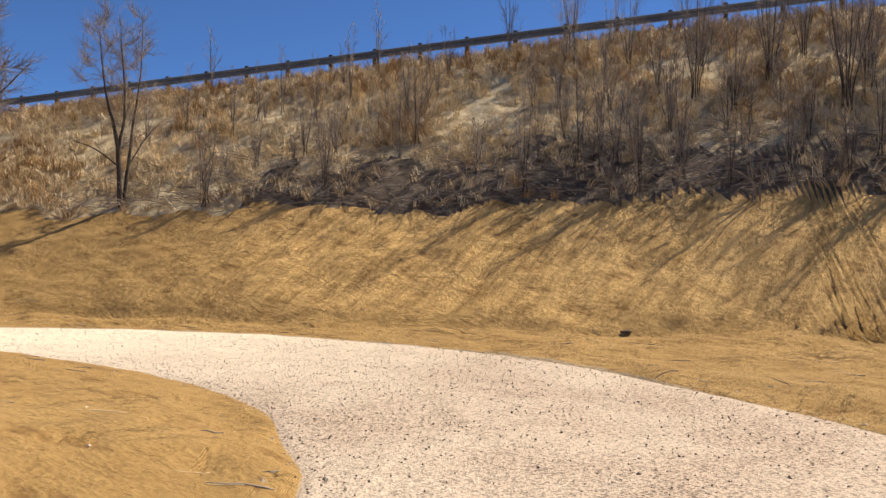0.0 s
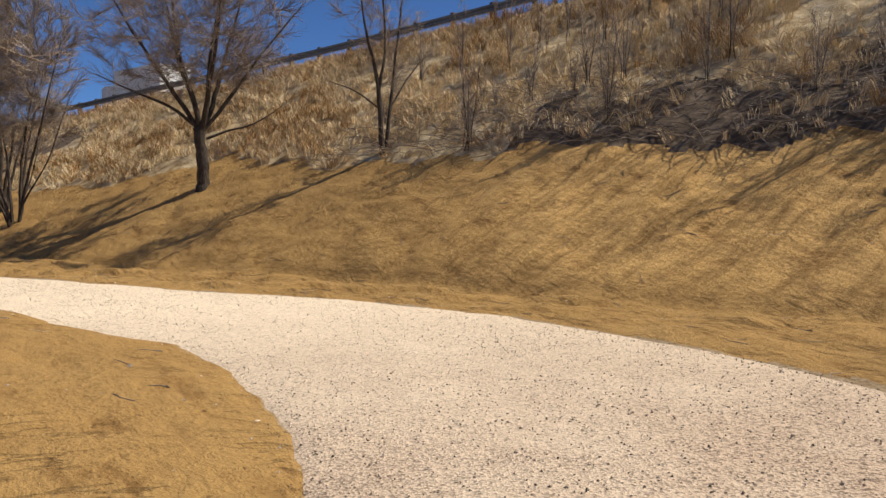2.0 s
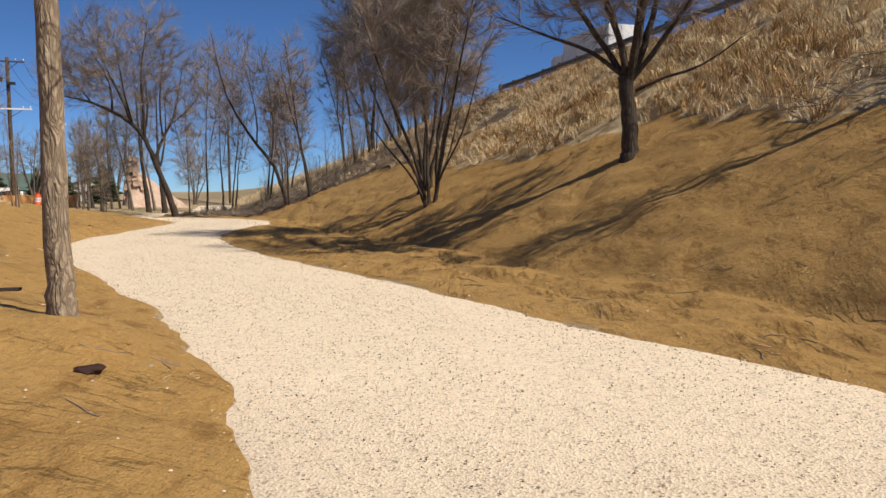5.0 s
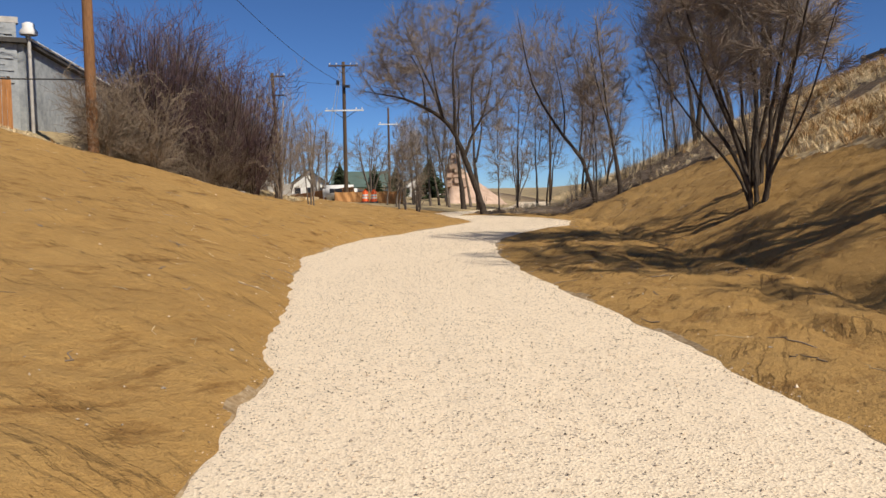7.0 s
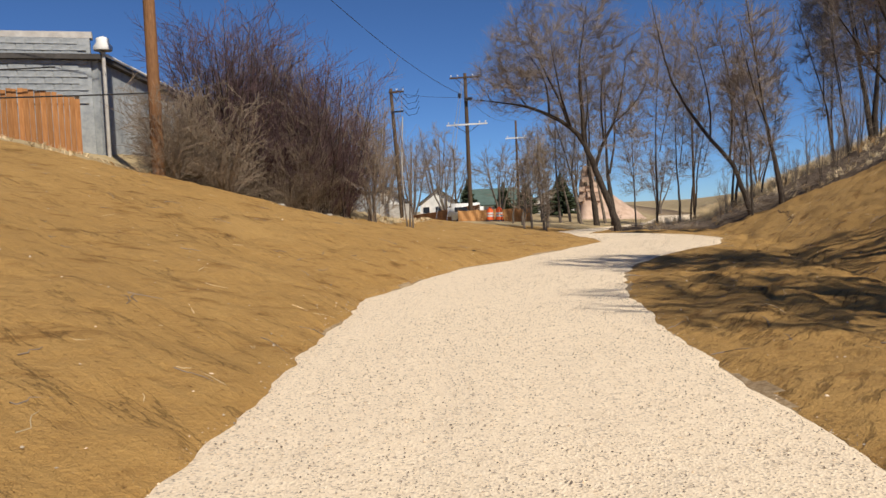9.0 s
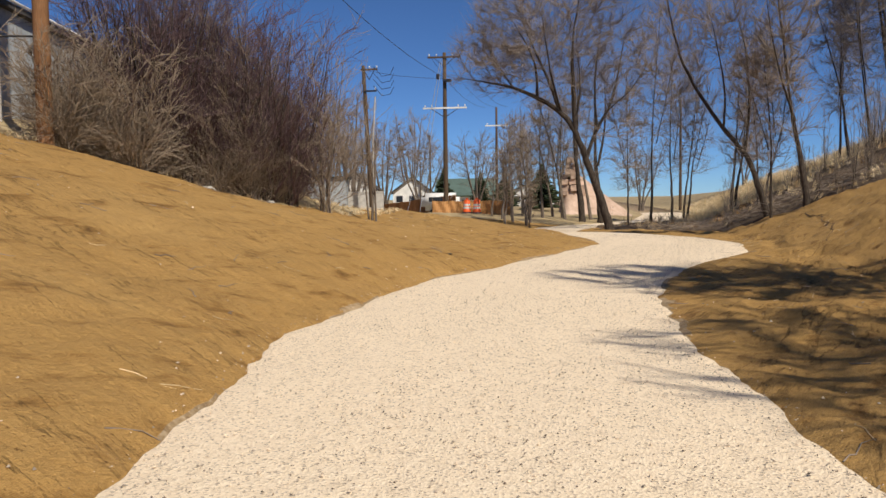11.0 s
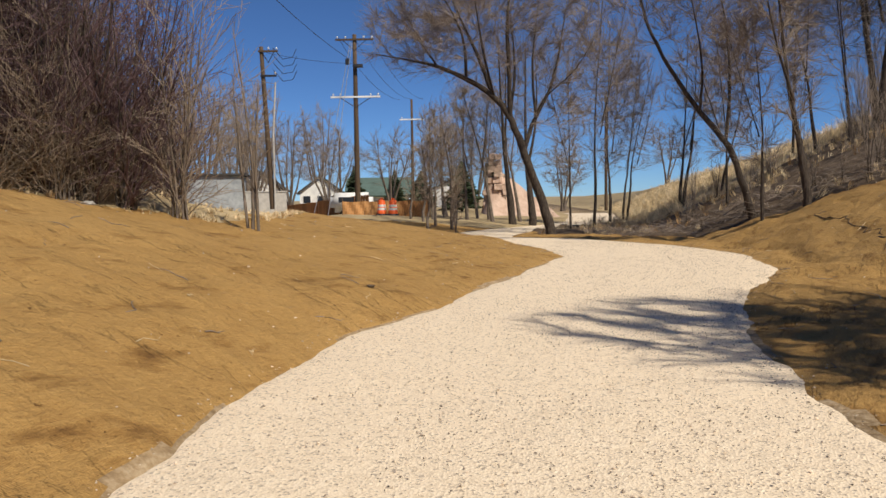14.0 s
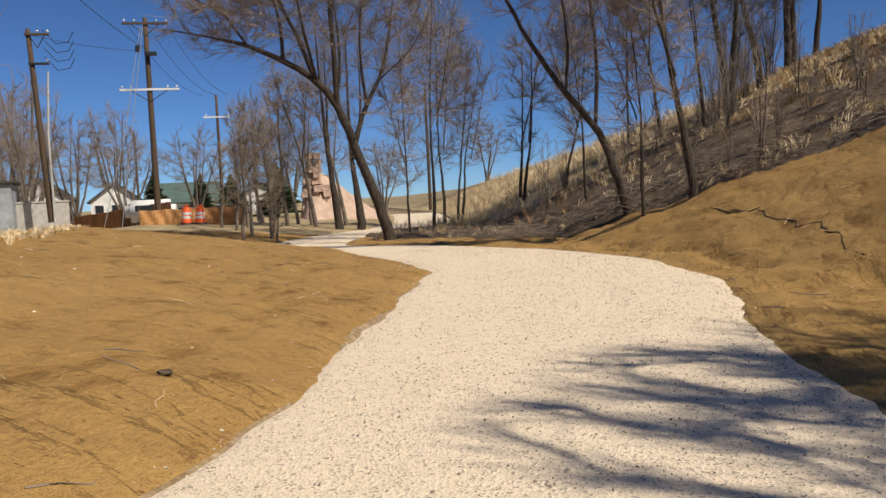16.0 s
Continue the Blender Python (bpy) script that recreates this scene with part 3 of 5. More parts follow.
def ground_z(u, n):
    u, n = np.asarray(u, float), np.asarray(n, float)
    nl, nr = n_left(u), n_right(u)
    near = np.exp(-(np.clip(np.abs(u - 25) - 45, 0, None) / 30) ** 2)
    # bank below the road
    toe, top = bank_toe(u), bank_top(u)
    f = (n - toe) / (25.7 - toe)
    soft = 0.045
    ramp_ = np.where(f < -soft, 0, np.where(f < soft, (f + soft) ** 2 / (4 * soft), f))
    zr = np.minimum(ramp_, 1.0) * top
    dr = np.clip(n - nr, 0, None)
    zr = zr + 0.02 * np.minimum(dr / 0.2, 1) + 0.02 * np.minimum(dr, 2)
    rough = np.minimum(dr / 0.5, 1)
    zr = zr + rough * (0.12 * fbm(u * 0.7, n * 0.9) + 0.06 * fbm(u * 2.0 + 5, n * 3.4, 3))
    scar = np.exp(-((n - 13.4) / 1.9) ** 2) * np.clip(1 - np.abs(u - 0) / 9, 0, 1)
    zr = zr + scar * 0.13 * vnoise(u * 2.3 + 0.6 * n, n * 0.4 + 4) + scar * 0.025 * vnoise(u * 6 + 0.9 * n, n * 0.9) + scar * 0.16 * np.clip(vnoise(u * 1.7 + 8, n * 1.9) - 0.2, 0, 1) * -1
    gouge = np.exp(-((n - 11.15 - 0.7 * vnoise(u * 0.4, 2.0 + 0 * u)) / 0.2) ** 2) + 0.6 * np.exp(-((n - 10.2 - 0.8 * vnoise(u * 0.55, 9.0 + 0 * u)) / 0.12) ** 2)
    zr = zr - rough * gouge * (0.1 + 0.1 * vnoise(u * 0.5, 5.0 + 0 * u)) * near
    fold = np.clip(vnoise(u * 0.55 + 2.0 * vnoise(u * 0.3, n * 0.3), n * 2.6 + u * 0.3) - 0.22, 0, 1)
    zr = zr - rough * 0.34 * fold * near
    wild = np.clip((n - blanket_limit(u)) / 1.0, 0, 1) * np.clip((26 - n) / 2, 0, 1)
    zr = zr + wild * (0.16 * fbm(u * 1.1 + 3, n * 1.1) + 0.1)
    # mound on the other side
    dl = np.clip(nl - n, 0, None)
    width = np.maximum(nl - crest_n(u), 2.5)
    g = np.minimum(dl / width, 1.0)
    zl = crest_z(u) * (g ** 0.87) + 0.02 * np.minimum(dl / 0.2, 1)
    back = np.interp(u, [18, 25, 36, 44], [0.0, 0.30, 0.30, 0.02])
    zl = zl + np.minimum(np.clip(dl - width, 0, 12) * back, np.clip(3.75 - crest_z(u), 0.25, None))
    zl = zl - np.clip(dl - width - 0.6, 0, 9) * np.interp(u, [36, 44], [0.0, 0.11])
    roughl = np.minimum(dl / 0.4, 1)
    zl = zl + roughl * (0.09 * fbm(u * 0.6 + 40, n * 0.6) + 0.035 * fbm(u * 1.4 + 9, n * 3.0, 3) + 0.018 * fbm(u * 5, n * 7 + 3, 2))
    cu, cn = to_un(0.73, 8.22)
    lift = 0.46 - crest_z(cu) * (np.clip(n_left(cu) - cn, 0, None) / np.maximum(n_left(cu) - crest_n(cu), 2.5)) ** 0.87
    zl = zl + lift * np.exp(-((u - cu) ** 2 + (n - cn) ** 2) / 0.9)
    for px, py in ((0.46, -1.8), (0.55, -2.0), (0.9, -2.73), (1.5, -1.38), (0.2, 0.4), (1.9, 3.3)):
        pu, pn = to_un(px, py)
        zl = zl - 0.09 * np.exp(-((u - pu) ** 2 + (n - pn) ** 2) / 0.014)
    foldl = np.clip(vnoise(u * 0.5 + 7, n * 2.4 - u * 0.2) - 0.22, 0, 1)
    zl = zl - roughl * 0.26 * foldl * near
    return np.where(n > nr, zr, np.where(n < nl, zl, -0.07)) - dip(u)


def zat(x, y):
    return float(ground_z(*to_un(x, y)))


def build_ground():
    us = np.concatenate([-26 - np.geomspace(1.0, 800, 16)[::-1], np.arange(-26, 62, 0.13), np.arange(62, 112, 0.6), 112 + np.geomspace(1.5, 1500, 18)])
    dl = np.concatenate([[0, 0.03, 0.09], np.arange(0.18, 6, 0.13), np.arange(6, 22, 0.4), 22 + np.geomspace(0.8, 1200, 18)])
    dr = np.concatenate([[0, 0.03, 0.09], np.arange(0.18, 9, 0.13), np.arange(9, 26, 0.3), 26 + np.geomspace(0.6, 1200, 18)])
    nl, nr = n_left(us), n_right(us)
    cols = [nl - d - 0.001 for d in dl[::-1]] + [nl + 0.06, nr - 0.06] + [nr + d + 0.001 for d in dr]
    n = np.stack(cols, 1)
    u = np.repeat(us[:, None], n.shape[1], 1)
    z = ground_z(u, n)
    a, b = len(dl), len(dl) + 1
    z[:, a], z[:, b] = -0.03 - dip(us), -0.03 - dip(us)
    x, y = to_xy(u, n)
    verts = np.stack([x, y, z], -1).reshape(-1, 3)
    r, c = n.shape
    i = np.arange(r * c).reshape(r, c)
    # rows go along u, columns along n: keep the faces looking up
    faces = np.stack([i[:-1, :-1], i[:-1, 1:], i[1:, 1:], i[1:, :-1]], -1).reshape(-1, 4)
    fu, fn = (u[:-1, :-1] + u[1:, 1:]) / 2, (n[:-1, :-1] + n[1:, 1:]) / 2
    fl, fr = (nl[:-1] + nl[1:])[:, None] / 2, (nr[:-1] + nr[1:])[:, None] / 2
    idx = np.zeros(fu.shape, int)
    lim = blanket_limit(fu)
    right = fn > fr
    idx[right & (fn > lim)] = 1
    # dark leaf litter; under the grove its colour also stands for tree shade
    litter_shade = right & (fn > lim) & (fn < lim + np.where(fu > 33, 6.5, 2.2) + 2.5 * fbm(fu * 0.5, fn * 0.5, 2)) & ((fu < 6) | (fu > 33))
    idx[litter_shade | (right & (fn > lim) & (fn < 22 + 3 * fbm(fu * 0.4, fn * 0.4, 2)) & (fu > 43) & (fu < 60))] = 2
    idx[(fn > 27) | (fu > 64) | (fu < -25)] = 4
    left = fn < fl
    idx[left & (fn < crest_n(fu) - 0.4 + 0.8 * fbm(fu * 0.7, fn * 0.2, 2))] = 4
    idx[left & (fl - fn < 0.2 * np.clip(vnoise(fu * 0.9, 3.0 + 0 * fu), 0, 1))] = 3
    idx[right & (fn - fr < 0.35 * np.clip(vnoise(fu * 0.9, 23.0 + 0 * fu), 0, 1))] = 3
    idx[(~left) & (~right)] = 3
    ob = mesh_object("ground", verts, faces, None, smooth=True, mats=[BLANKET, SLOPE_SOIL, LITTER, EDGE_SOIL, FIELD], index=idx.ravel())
    return tagged(ob, "tan coir erosion blanket over earth banks with dry grass above", "ground", kind="structure")


build_ground()


def build_trail():
    us = np.concatenate([-30 + np.arange(0, 16, 0.8), np.arange(-14, 62, 0.12), np.arange(62, 100, 0.5)])
    nl, nr = n_left(us) - 0.05, n_right(us) + 0.05
    k = 44
    s = np.linspace(0, 1, k)
    n = nl[:, None] * (1 - s) + nr[:, None] * s
    u = np.repeat(us[:, None], k, 1)
    z = 0.006 + 0.022 * np.sin(np.pi * s)[None, :] ** 0.6 + 0.014 * fbm(u * 1.2, n * 1.2) + 0.008 * fbm(u * 6, n * 6, 2)
    z = z - 0.02 * np.exp(-((s - 0.38) / 0.05) ** 2)[None, :] * (vnoise(u * 0.2, 3 + 0 * u) + 0.3) - 0.02 * np.exp(-((s - 0.62) / 0.05) ** 2)[None, :] * (vnoise(u * 0.2, 13 + 0 * u) + 0.3)
    z[:, 0], z[:, -1] = -0.006, -0.006
    z = z - dip(u)
    x, y = to_xy(u, n)
    i = np.arange(u.size).reshape(u.shape)
    faces = np.stack([i[:-1, :-1], i[:-1, 1:], i[1:, 1:], i[1:, :-1]], -1).reshape(-1, 4)
    ob = mesh_object("trail", np.stack([x, y, z], -1).reshape(-1, 3), faces, GRAVEL, smooth=True)
    tagged(ob, "winding path of pale cream crushed gravel between earth banks", "path", kind="structure")


build_trail()


# ---- road and guard rail on top of the bank ----
def build_road():
    us = np.arange(-60, 66, 3.0)
    v, f = [], []
    for u in us:
        for n, dz in ((27.6, 0.02), (27.8, 0.06), (31, 0.1), (35, 0.06), (35.2, 0.02)):
            x, y = to_xy(u, n)
            v.append((x, y, float(bank_top(u)) + dz + 0.09))
    for i in range(len(us) - 1):
        for j in range(4):
            f.append((i * 5 + j, i * 5 + j + 1, (i + 1) * 5 + j + 1, (i + 1) * 5 + j))
    tagged(mesh_object("road", v, f, ASPHALT), "grey asphalt road on top of the bank", "road", kind="structure")


build_road()


def guard_rail():
    e = empty("guard_rail", Matrix.Identity(4), "weathered steel guard rail along the road edge", "guard rail")
    prof = [(0.0, 0.0), (0.05, 0.03), (0.05, 0.1), (0.0, 0.14), (0.0, 0.18), (0.05, 0.22), (0.05, 0.29), (0.0, 0.32)]
    us = np.arange(-15, 48, 1.905)
    v, f = [], []
    k = len(prof)
    for u in us:
        zt = float(bank_top(u)) + 0.10
        for dn, dz in prof:
            x, y = to_xy(u, 26.25 - dn)
            v.append((x, y, zt + 0.46 + dz))
    for i in range(len(us) - 1):
        for j in range(k - 1):
            f.append((i * k + j, i * k + j + 1, (i + 1) * k + j + 1, (i + 1) * k + j))
    ob = mesh_object("rail_beam", v, f, GALV, e)
    md = ob.modifiers.new("thick", "SOLIDIFY")
    md.thickness = 0.012
    bm = boxed(-0.09, -0.075, -0.5, 0.09, 0.075, 0.86, 0.008)
    first = part("post", bm, POLE_WOOD, e)
    for i, u in enumerate(us):
        x, y = to_xy(u, 26.37)
        o = first if i == 0 else new("post", first.data)
        o.parent = e
        o.matrix_basis = pose(x, y, float(bank_top(u)) + 0.10, 0, 0, math.degrees(TURN))


guard_rail()


# ---- trees ----
def on_ground(x, y, rz=0.0, sink=0.06, scale=1.0):
    return pose(x, y, zat(x, y) - sink, 0, 0, rz) @ Matrix.Scale(scale, 4)


# tall cottonwood beside the trail
tree_thing("cottonwood", pose(0.73, 8.24, 0.46, 0, 0, 12), 3, [
    ([(0, 0, -0.2, 0.16), (0.0, 0, 0.06, 0.115), (0.0, 0, 0.4, 0.099), (-0.01, 0, 1.4, 0.092), (-0.01, 0.02, 2.6, 0.085), (-0.06, 0.05, 3.7, 0.08), (-0.14, 0.1, 5.2, 0.065), (-0.15, 0.15, 7.2, 0.05), (-0.3, 0.2, 8.8, 0.015)], True),
    ([(-0.04, 0.05, 3.55, 0.065), (-0.4, -0.05, 3.85, 0.065), (-0.8, -0.15, 3.95, 0.05), (-1.3, -0.2, 4.05, 0.03), (-1.6, -0.2, 4.0, 0.015)], False),
    ([(-0.45, -0.05, 3.88, 0.05), (-0.8, 0.1, 4.3, 0.035), (-1.3, 0.3, 4.8, 0.02)], False),
    ([(-0.03, 0.05, 3.45, 0.05), (0.1, 0.0, 3.62, 0.05), (0.55, -0.1, 3.6, 0.045), (0.75, -0.1, 3.85, 0.04), (0.8, -0.1, 4.4, 0.025), (0.95, -0.2, 4.8, 0.012)], False),
    ([(0.55, -0.1, 3.6, 0.03), (0.8, -0.3, 3.3, 0.022), (1.2, -0.45, 3.1, 0.015), (1.7, -0.6, 2.95, 0.008)], False),
    ([(-0.12, 0.1, 4.9, 0.06), (0.4, 0.4, 5.6, 0.04), (1.2, 0.7, 6.6, 0.015)], False),
    ([(-0.13, 0.1, 5.4, 0.06), (-0.9, 0.6, 6.2, 0.04), (-1.6, 0.9, 7.4, 0.015)], False),
    ([(-0.14, 0.12, 6.3, 0.05), (0.3, -0.6, 7.1, 0.03), (0.6, -1.0, 8.2, 0.012)], False),
], [(8, 0.42, 0.8, 0.05, 0.25), (6, 0.45, 0.7, 0.05, 0.2), (6, 0.5, 0.6, 0.03, 0.2)], BARK_PALE, TWIG_TAN, "tall cottonwood with furrowed pale bark and bare limbs beside the trail")

# vase-shaped tree on the bank
oak = [([(0, 0, -0.2, 0.26), (0, 0, 0.2, 0.2), (0.0, 0.03, 1.0, 0.17), (-0.04, 0, 1.9, 0.16)], True)]
for a, lean_, h, r in ((0.3, 0.5, 5.0, 0.09), (1.2, 0.75, 4.6, 0.08), (2.2, 0.55, 5.2, 0.09), (3.0, 0.95, 4.6, 0.085), (3.9, 0.5, 5.0, 0.08), (4.9, 0.8, 4.8, 0.08), (5.7, 0.25, 5.4, 0.09), (0.0, 1.05, 4.2, 0.07)):
    c_, s_ = math.cos(a), math.sin(a)
    oak.append(([(-0.04 + 0.05 * c_, 0.05 * s_, 1.75, r), (c_ * lean_ * 0.6, s_ * lean_ * 0.6, 2.5, r * 0.85), (c_ * lean_ * 1.7, s_ * lean_ * 1.7, 3.7 + 0.1 * h, r * 0.55), (c_ * lean_ * 3.0, s_ * lean_ * 3.0, 1.9 + h * 0.92, r * 0.15)], False))
oak.append(([(0.1, 0, 1.5, 0.045), (0.7, -0.1, 1.75, 0.035), (1.5, -0.2, 2.0, 0.025), (2.4, -0.3, 2.6, 0.01)], False))
oak.append(([(-0.1, 0, 1.8, 0.06), (-0.9, -0.1, 2.4, 0.045), (-1.9, -0.2, 2.8, 0.03), (-2.9, -0.2, 3.2, 0.012)], False))
crown_tree("ash_tree", on_ground(7.53, 20.53, -10), 5, oak, [(-0.3, 0, 5.3, 3.3, 3.3, 2.6, 430), (0.2, 0, 3.7, 2.6, 2.6, 1.0, 90)], BARK_DARK, TWIG, "dark-barked bare tree with a vase-shaped crown on the bank", fine=0.006, twigs=4, long_=0.5)


def fan(rng, count, height, spread, r, low=0.0):
    out = []
    for k in range(count):
        a = 2 * math.pi * (k + rng.random() * 0.6) / count
        s = spread * rng.uniform(0.4, 1.1)
        h = height * rng.uniform(0.75, 1.05)
        c_, s_ = math.cos(a), math.sin(a)
        out.append(([((0.12 + r) * c_, (0.12 + r) * s_, -0.15 + low, r * rng.uniform(0.7, 1.1)), (c_ * s * 0.18, s_ * s * 0.18, h * 0.17, r * 0.8), (c_ * s * 0.55, s_ * s * 0.55, h * 0.5, r * 0.5), (c_ * s * 0.95, s_ * s * 0.95, h, r * 0.08)], False))
    return out


rt = random.Random(11)
crown_tree("box_elder", on_ground(2.8, 27.15, 30), 8, fan(rt, 6, 6.6, 2.5, 0.068) + fan(rt, 3, 4.8, 2.9, 0.045), [(-0.2, 0, 5.6, 2.6, 2.6, 2.7, 330), (-0.2, 0, 3.4, 2.3, 2.3, 1.1, 60)], BARK_DARK, TWIG, "clump of bare dark stems rising from one base on the bank", fine=0.0068, twigs=5, long_=0.55)
crown_tree("box_elder", on_ground(2.5, 29.6, 130), 18, fan(rt, 5, 5.4, 1.3, 0.08), [(0, 0, 4.4, 1.7, 1.7, 2.0, 150)], BARK_DARK, TWIG, "smaller clump of bare stems behind the larger one", fine=0.0055)
crown_tree("young_tree", on_ground(10.9, 15.25, 0), 9, [
    ([(0, 0, -0.1, 0.085), (-0.05, 0, 0.9, 0.07), (-0.1, 0, 2.0, 0.055), (-0.5, 0.1, 3.4, 0.03), (-0.7, 0.1, 5.2, 0.008)], False),
    ([(0.08, 0.05, -0.1, 0.06), (0.2, 0, 1.0, 0.05), (0.35, 0, 2.4, 0.035), (0.55, 0, 4.0, 0.02), (0.6, 0, 5.9, 0.006)], False),
    ([(-0.08, 0, 1.7, 0.05), (0.05, -0.1, 3.0, 0.035), (0.0, -0.2, 5.6, 0.006)], False),
    ([(0.2, 0, 1.2, 0.03), (0.9, 0.1, 2.2, 0.02), (1.5, 0.2, 2.8, 0.006)], False),
    ([(-0.05, 0, 1.2, 0.03), (-0.8, -0.1, 1.6, 0.02), (-1.5, -0.2, 1.75, 0.006)], False),
], [(-0.1, 0, 4.4, 1.25, 1.15, 1.7, 130), (0.1, 0, 2.4, 1.2, 1.0, 0.8, 25)], BARK_DARK, TWIG_TAN, "slender bare young tree with two stems at the blanket edge", fine=0.004, twigs=3, long_=0.4)

# leaning tree where the trail bends
lean = [
    ([(0.15, 0, -0.35, 0.34), (0.05, 0, 0.15, 0.231), (-0.42, 0, 1.7, 0.184), (-0.97, 0, 3.4, 0.163), (-1.3, 0, 4.2, 0.143)], True),
    ([(-1.25, 0, 4.1, 0.137), (-1.9, 0.05, 5.4, 0.124), (-2.9, 0.15, 6.3, 0.106), (-4.5, 0.2, 7.1, 0.075), (-6.0, 0.1, 7.3, 0.037), (-7.1, 0, 7.5, 0.013)], False),
    ([(-1.6, 0, 4.8, 0.112), (-1.7, -0.3, 6.9, 0.093), (-1.75, -0.6, 9.1, 0.062), (-1.3, -0.8, 12.0, 0.013)], False),
    ([(-2.3, 0.1, 5.8, 0.093), (-2.9, 0.4, 7.6, 0.075), (-3.8, 0.7, 9.6, 0.044), (-4.5, 0.8, 11.7, 0.013)], False),
    ([(-3.4, 0.15, 6.55, 0.075), (-3.6, -0.3, 8.3, 0.05), (-4.6, -0.6, 10.2, 0.013)], False),
    ([(-4.6, 0.2, 7.1, 0.05), (-5.4, 0.5, 8.4, 0.031), (-6.1, 0.7, 9.9, 0.009)], False),
    ([(-1.05, 0, 3.6, 0.106), (-0.55, 0.3, 4.9, 0.087), (0.4, 0.6, 6.6, 0.062), (1.0, 0.8, 9.6, 0.013)], False),
    ([(-0.5, 0.3, 5.0, 0.062), (-0.5, 0.9, 7.4, 0.05), (0.0, 1.3, 10.6, 0.013)], False),
    ([(0.0, 0.4, 5.9, 0.037), (1.1, -0.1, 6.9, 0.025), (1.8, -0.2, 8.1, 0.009)], False),
    ([(-1.6, 0.0, 5.2, 0.068), (-1.2, 1.3, 7.2, 0.05), (-1.5, 2.3, 10.2, 0.013)], False),
    ([(-2.3, 0.0, 5.9, 0.062), (-2.9, -1.3, 7.6, 0.044), (-3.4, -2.2, 10.2, 0.013)], False),
]
crown_tree("willow_tree", on_ground(-14.54, 53.41, 30), 21, lean, [(-3.4, 0, 9.6, 3.4, 3.2, 3.2, 600), (-5.8, 0, 8.5, 2.0, 2.3, 1.7, 130), (0.2, 0.2, 8.9, 1.9, 2.2, 3.0, 190), (-0.8, 0, 12.0, 1.8, 1.8, 1.5, 60), (0.6, 0, 5.0, 1.8, 1.6, 0.8, 14)], BARK_DARK, TWIG, "large bare tree with a leaning dark trunk where the trail bends", fine=0.0064, twigs=3, long_=0.8, rise=0.2, sub=0)


def tall(rng, h, r, tilt=0.0, stems=1, bow=0.0):
    out = []
    for k in range(stems):
        a = rng.uniform(0, 6.28)
        o = 0.18 * k
        tx, ty = tilt + rng.uniform(-0.04, 0.04) + (0.1 * (k - (stems - 1) / 2)), rng.uniform(-0.05, 0.05)
        hh = h * rng.uniform(0.88, 1.05)
        out.append(([(o, 0, -0.2, r * 1.2), (o + tx * hh * 0.1 + bow * 0.15, 0, hh * 0.12, r), (o + tx * hh * 0.45 + bow, ty * hh * 0.45, hh * 0.45, r * 0.45), (o + tx * hh, ty * hh, hh, r * 0.1)], False))
        out.append(([(o + tx * hh * 0.36 + bow * 0.8, ty * hh * 0.36, hh * 0.36, r * 0.45), (o + tx * hh * 0.5 + bow + 0.5 * math.cos(a), ty * hh * 0.5 + 0.5 * math.sin(a), hh * 0.6, r * 0.28), (o + tx * hh * 0.7 + bow + 1.0 * math.cos(a), ty * hh + 1.0 * math.sin(a), hh * 0.9, r * 0.06)], False))
    return out


def slim_tree(name, m, seed, h, r, tilt, stems, bow, bark, twig, label, group, dense=1.0, fine=0.0065, wide=0.13):
    rk = random.Random(seed)
    limbs = tall(rk, h, r, tilt, stems, bow)
    clouds = [(tilt * h * 0.72 + bow * 0.5, 0, h * 0.72, wide * h * (1 + 0.25 * (stems - 1)), wide * h, h * 0.3, int(dense * (60 + 10 * h))),
              (tilt * h * 0.4 + bow, 0, h * 0.38, wide * h * 0.9, wide * h * 0.9, h * 0.16, int(dense * 30))]
    return crown_tree(name, m, seed + 1000, limbs, clouds, bark, twig, label, group, fine, 2, 0.085 * h, 0.35, 0)


# grove under the bank: place, height, radius, tilt, stems, turn
grove = [
    (-4.39, 45.3, 8.6, 0.105, -0.12, 1, 0.0), (-5.56, 45.52, 7.0, 0.049, -0.1, 1, 0.1),
    (-11.0, 63.3, 8.5, 0.084, 0.1, 2, 0), (-13.98, 58.1, 11.5, 0.070, 0.03, 1, 0), (-15.7, 67.6, 11.5, 0.084, 0.06, 1, 0), (-15.0, 67.9, 10.0, 0.070, 0.12, 2, 0),
    (-14.4, 55.9, 7.8, 0.049, -0.02, 1, 0), (-2.41, 56.0, 11.5, 0.140, -0.06, 2, 0.2), (0.76, 62.7, 12.0, 0.154, 0.02, 2, 0), (-0.7, 59.8, 11.0, 0.140, -0.2, 1, 0),
    (-7.3, 52.1, 7.5, 0.052, -0.05, 1, 0), (-4.6, 59.7, 9.0, 0.077, -0.15, 1, 0), (-3.3, 55.0, 9.0, 0.070, -0.1, 1, 0),
    (-8.6, 60.5, 8.5, 0.056, 0.1, 1, 0), (-6.0, 68.0, 9.0, 0.070, 0.05, 1, 0), (1.6, 61.5, 11.0, 0.112, 0.12, 1, 0),
]
for k, (x, y, h, r, tl, st, bw) in enumerate(grove):
    slim_tree("bare_tree", on_ground(x, y, 20 + 7 * (k % 5 - 2)), 300 + k, h, r, tl, st, bw, BARK_DARK, TWIG_DARK if r >= 0.13 else TWIG if k % 3 else TWIG_TAN, "slender bare tree in the grove below the bank" if r < 0.13 else "stout dark-trunked bare tree high on the bank", "grove below the bank", 1.15 if r < 0.13 else 3.3, wide=0.13 if r < 0.13 else 0.22)
